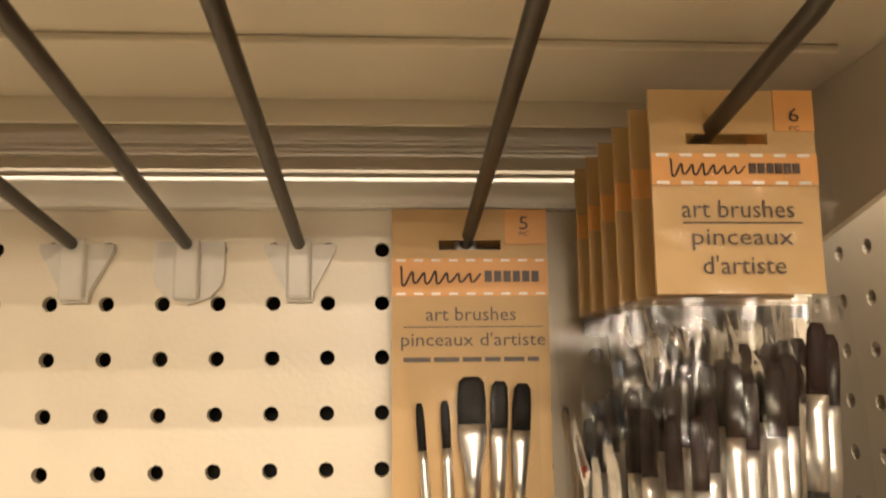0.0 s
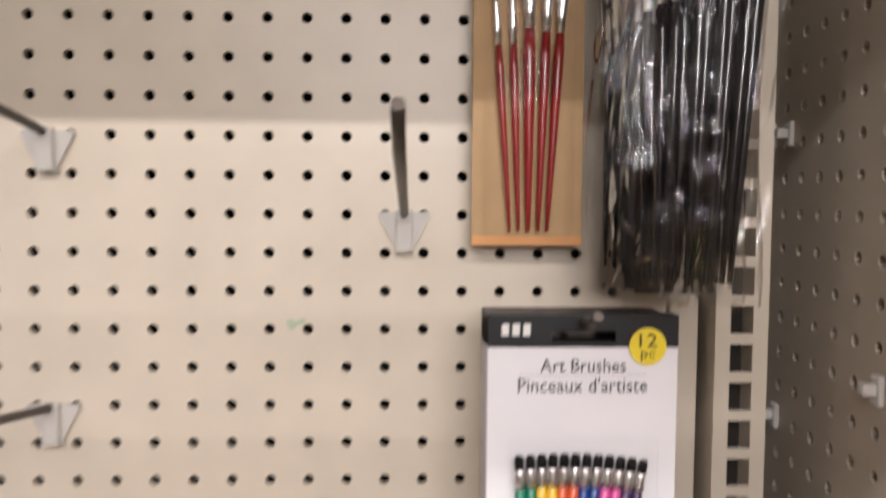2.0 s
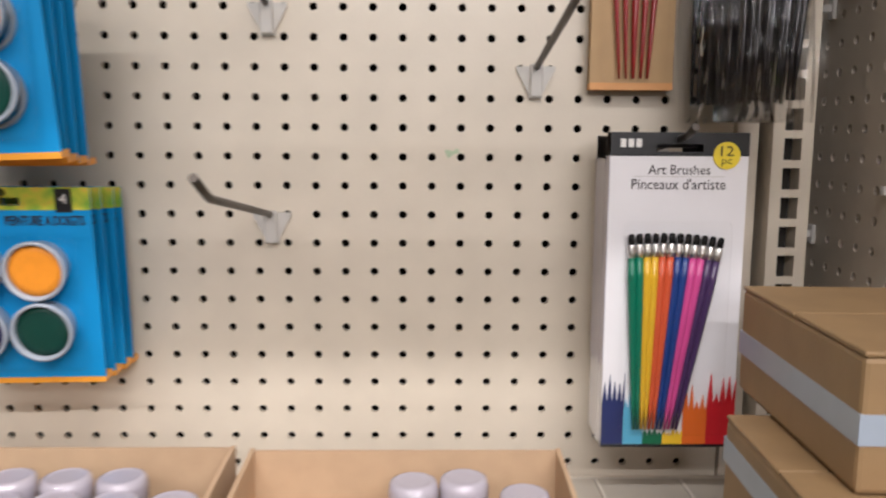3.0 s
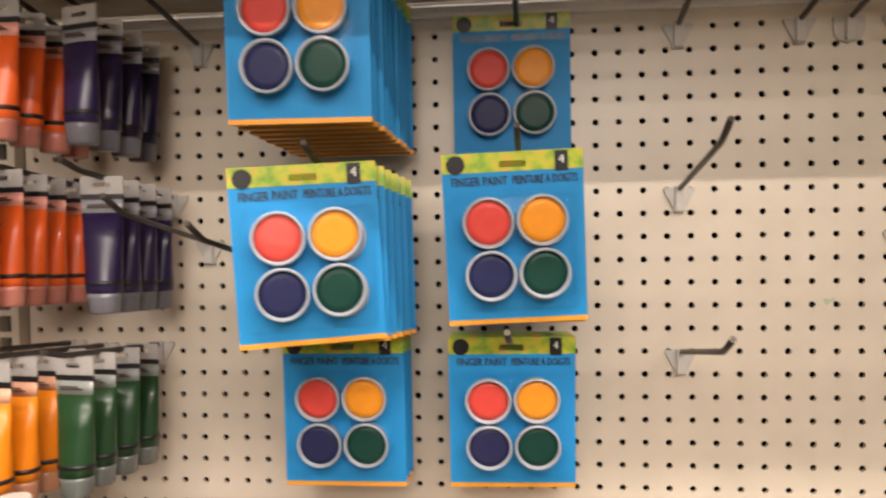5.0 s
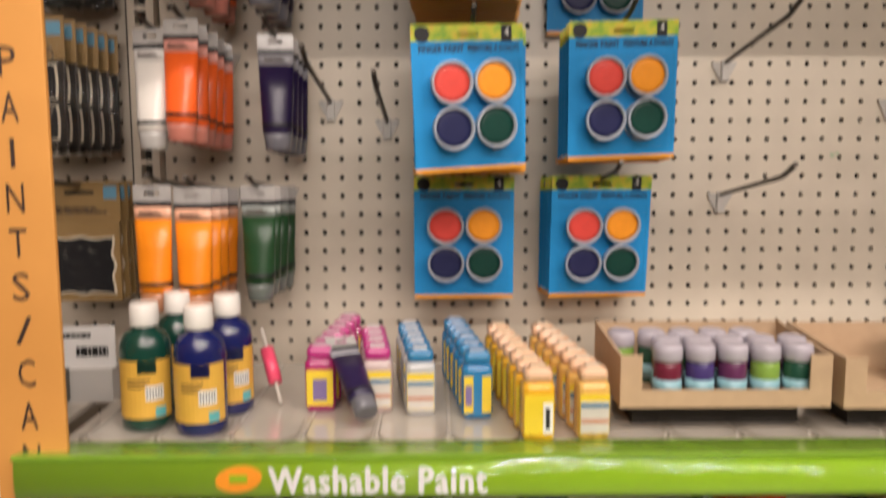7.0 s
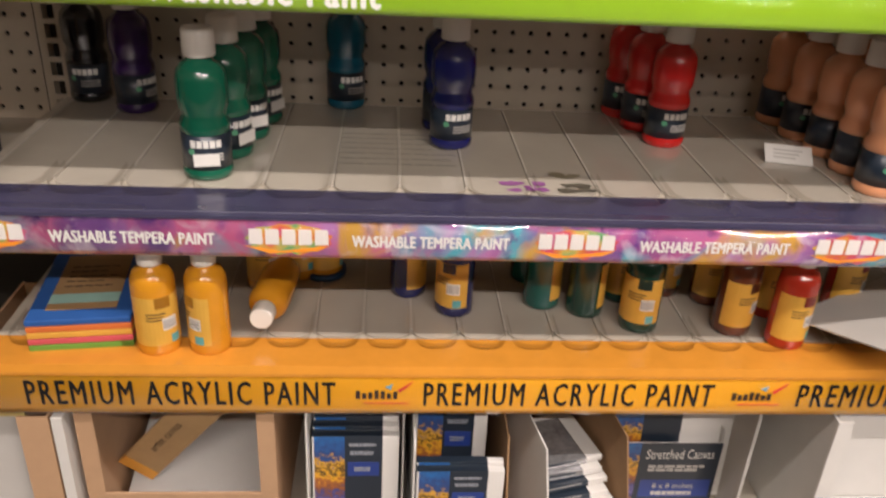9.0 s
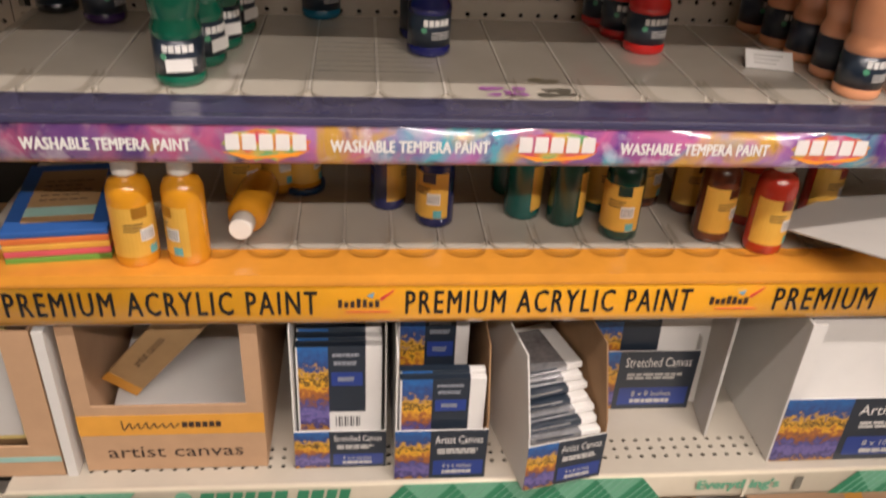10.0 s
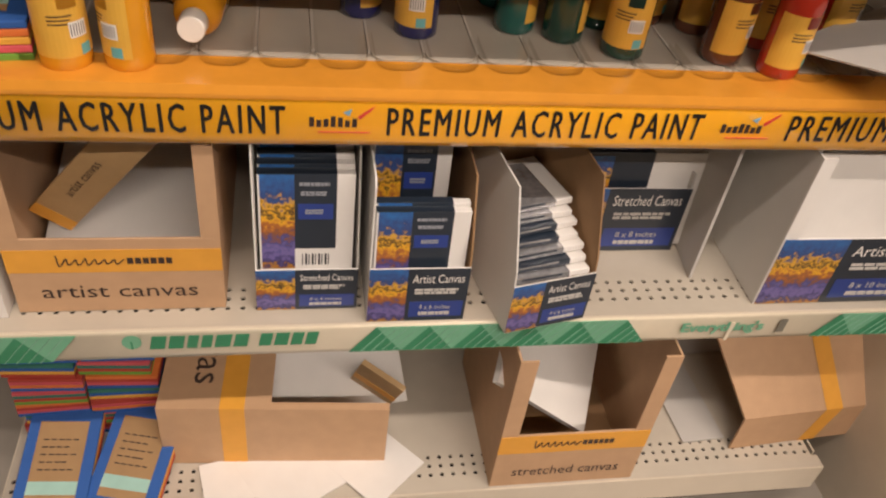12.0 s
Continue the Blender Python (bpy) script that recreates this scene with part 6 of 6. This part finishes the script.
part("front_post", slab(0.082, 0.100, -0.408, -0.405, ZC + 0.108, ZC + 0.225), M["white"], bb)
art_label(bb, 0.084, 0.318, ZC + 0.001, ZC + 0.108, -0.4085, "Artist Canvas", "8 x 10 inches")
cb = thing("wrapped_canvas", "blank white canvas standing in the large white box", "canvas", pose(0.205, -0.385, ZC + 0.004, -4, 0, 0), "canvases in the white boxes")
part("canvas", slab(-0.10, 0.10, 0, 0.015, 0, 0.205, 0.001), M["white"], cb)

# ---- base shelf ----
ZB = Z_BASE + 0.001
for sx, n in ((-0.825, 7), (-0.728, 7)):
    for k in range(n):
        order = [(0, 3, 5, 1), (4, 5, 6, 3), (0, 1, 3, 5), (5, 2, 0, 6)][(k + int(sx * 100)) % 4]
        f = foam_pack(order, 0.094, 0.15, "pack of bright foam sheets stacked on the base shelf", 0.0062, False)
        f.matrix_world = pose(sx + 0.004 * math.sin(k * 2.1), -0.235 + 0.003 * math.cos(k), ZB + k * 0.0255, 0, 0, 3 * math.sin(k))
for sx, rz in ((-0.812, -4), (-0.712, -14)):
    f = foam_pack((5, 1, 2, 0), 0.094, 0.15, "foam sheet pack with a kraft label before the stacks", 0.006)
    f.matrix_world = pose(sx, -0.372, ZB + 0.012, 16, 0, rz)

lk = thing("display_box", "kraft display box lying on its side with an amber band", "display box", pose(-0.517, -0.279, ZB, 0, 0, -3.7), "display boxes")
w, d, h = 0.155, 0.098, 0.124
part("front", slab(-w, w, -d, -d + 0.003, 0.0004, h - 0.0032, 0.0008), M["kraft_pink"], lk)
bm = bmesh.new()
out = [(-w, -d), (w, -d), (w, -d + 0.012), (-w + 0.15, -d + 0.012), (-w + 0.15, d + 0.04), (-w, d + 0.04)]
lo = [bm.verts.new((x, y, h - 0.003)) for x, y in out]
hi = [bm.verts.new((x, y, h)) for x, y in out]
bm.faces.new(lo); bm.faces.new(hi)
for k in range(6):
    bm.faces.new((lo[k], lo[(k + 1) % 6], hi[(k + 1) % 6], hi[k]))
part("upper_face", bm, M["kraft_pink"], lk)
part("end", slab(-w + 0.0004, -w + 0.003, -d + 0.0032, d + 0.036, 0.0004, h - 0.0034), M["kraft_pink"], lk)
part("inner_back", slab(-w + 0.001, w - 0.001, d + 0.0405, d + 0.0435, 0.0005, h + 0.02), M["paper_grey"], lk)
part("bottom", slab(-w + 0.004, w - 0.001, -d + 0.0035, d + 0.036, 0.0005, 0.003), M["kraft_in"], lk)
part("amber_band", slab(-w + 0.082, -w + 0.115, -d - 0.0006, -d, 0, h), M["amber"], lk)
part("amber_band", slab(-w + 0.082, -w + 0.115, -d - 0.0006, d + 0.04, h, h + 0.0006), M["amber"], lk)
tx = letters("lettering", "canvas", M["ink"], lk, 0, 0, 0, 0.16, 0.026)
tx.matrix_local = Matrix.Translation((-w + 0.056, 0.025, h + 0.0007)) @ pose(0, 0, 0, -90, 0, -90)
inn = thing("white_canvas", "white canvas board inside the lying kraft box", "canvas", pose(-0.44, -0.26, ZB + 0.09, 30, 0, 8))
part("board", slab(-0.10, 0.10, -0.08, 0.08, 0, 0.006), M["offwhite"], inn)
cl = thing("canvas_pack", "tan-labelled canvas pack slanting out of the box", "canvas", pose(-0.385, -0.30, ZB + 0.06, 20, 20, -30))
part("pack", slab(-0.035, 0.035, -0.004, 0.004, 0, 0.10), M["kraft"], cl)
part("amber_end", slab(-0.035, 0.035, -0.0046, -0.004, 0.03, 0.05), M["amber"], cl)
for x, y, rz, w in ((-0.475, -0.385, 30, 0.09), (-0.405, -0.365, -48, 0.085), (-0.565, -0.40, 12, 0.06)):
    s_ = thing("white_canvas", "loose white canvas panel on the base shelf", "canvas", pose(x, y, ZB + 0.002 + 0.004 * (x + 0.6), 0, 0, rz), "loose panels")
    part("panel", slab(-w, w, -w * 0.6, w * 0.6, 0, 0.003), M["white"], s_)

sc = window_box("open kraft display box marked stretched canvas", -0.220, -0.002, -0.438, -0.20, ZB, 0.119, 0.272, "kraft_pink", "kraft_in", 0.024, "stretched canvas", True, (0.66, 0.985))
sp = thing("white_canvas", "white canvas panel slanting across the open kraft box", "canvas", pose(-0.115, -0.31, ZB + 0.15, 30, 40, 0))
part("panel", slab(-0.115, 0.08, -0.10, 0.10, 0, 0.010), M["offwhite"], sp)

rb = thing("display_box", "kraft display box lying open-ended with an amber band", "display box", pose(0.165, -0.400, ZB, 0, 0, 4), "display boxes")
part("front", slab(0.012, 0.27, 0, 0.003, 0, 0.075), M["kraft_pink"], rb)
bm = bmesh.new()
vs = [bm.verts.new(p) for p in ((0.012, 0, 0.075), (0.27, 0, 0.075), (0.27, 0.16, 0.24), (-0.052, 0.16, 0.24))]
vt = [bm.verts.new((v.co.x, v.co.y + 0.003, v.co.z - 0.003)) for v in vs]
bm.faces.new(vs); bm.faces.new(list(reversed(vt)))
for k in range(4):
    bm.faces.new((vs[k], vt[k], vt[(k + 1) % 4], vs[(k + 1) % 4]))
part("sloping_face", bm, M["kraft_pink"], rb)
bm = bmesh.new()
vs = [bm.verts.new(p) for p in ((0.135, -0.0008, 0.0), (0.165, -0.0008, 0.0), (0.185, -0.0008, 0.0755), (0.155, 0.159, 0.2412), (0.125, 0.159, 0.2412), (0.155, -0.0008, 0.0755))]
bm.faces.new((vs[0], vs[1], vs[2], vs[5])); bm.faces.new((vs[5], vs[2], vs[3], vs[4]))
part("amber_band", bm, M["amber"], rb)
part("inside", slab(-0.06, 0.012, 0.02, 0.20, 0.0, 0.004), M["paper_grey"], rb)
part("inside_back", slab(-0.06, 0.26, 0.197, 0.20, 0.0, 0.25), M["paper_grey"], rb)

# ---- small fittings on the corner panel and marks on the board ----
def peg_clip():
    p = thing("peg_clip", "small white plastic clip in the corner pegboard", "clip", pose(0, 0, 0), "peg clips")
    part("plate", slab(-0.004, 0, -0.005, 0.005, -0.009, 0.009, 0.0012), M["clip"], p)
    part("nub", slab(-0.012, -0.0035, -0.003, 0.003, -0.003, 0.004, 0.001), M["clip"], p)
    return p


pc = peg_clip()
for k, (y, z) in enumerate(((0.081, 1.372), (0.051, 1.373), (0.069, 1.581), (0.041, 1.580), (-0.081, 1.423))):
    m = pose(0.3915, y, z)
    if k == 0:
        pc.matrix_world = m
    else:
        copy_thing(pc, m)
rnd = random.Random(5)
bm = bmesh.new()
for k in range(5):
    cx, cz = 0.042 + rnd.uniform(-0.006, 0.006), 1.447 + rnd.uniform(-0.004, 0.004)
    bm.faces.new([bm.verts.new((cx + 0.003 * rnd.uniform(0.5, 1.2) * math.cos(a * math.pi / 4), -0.0004 - 0.0001 * k, cz + 0.0022 * rnd.uniform(0.5, 1.2) * math.sin(a * math.pi / 4))) for a in range(8)])
tagged(part("paint_smudge", bm, plain("faded_green_smudge", (0.48, 0.58, 0.38), 0.5, 0.0)), "faded green smudge on the cream pegboard", "stain", kind="structure")
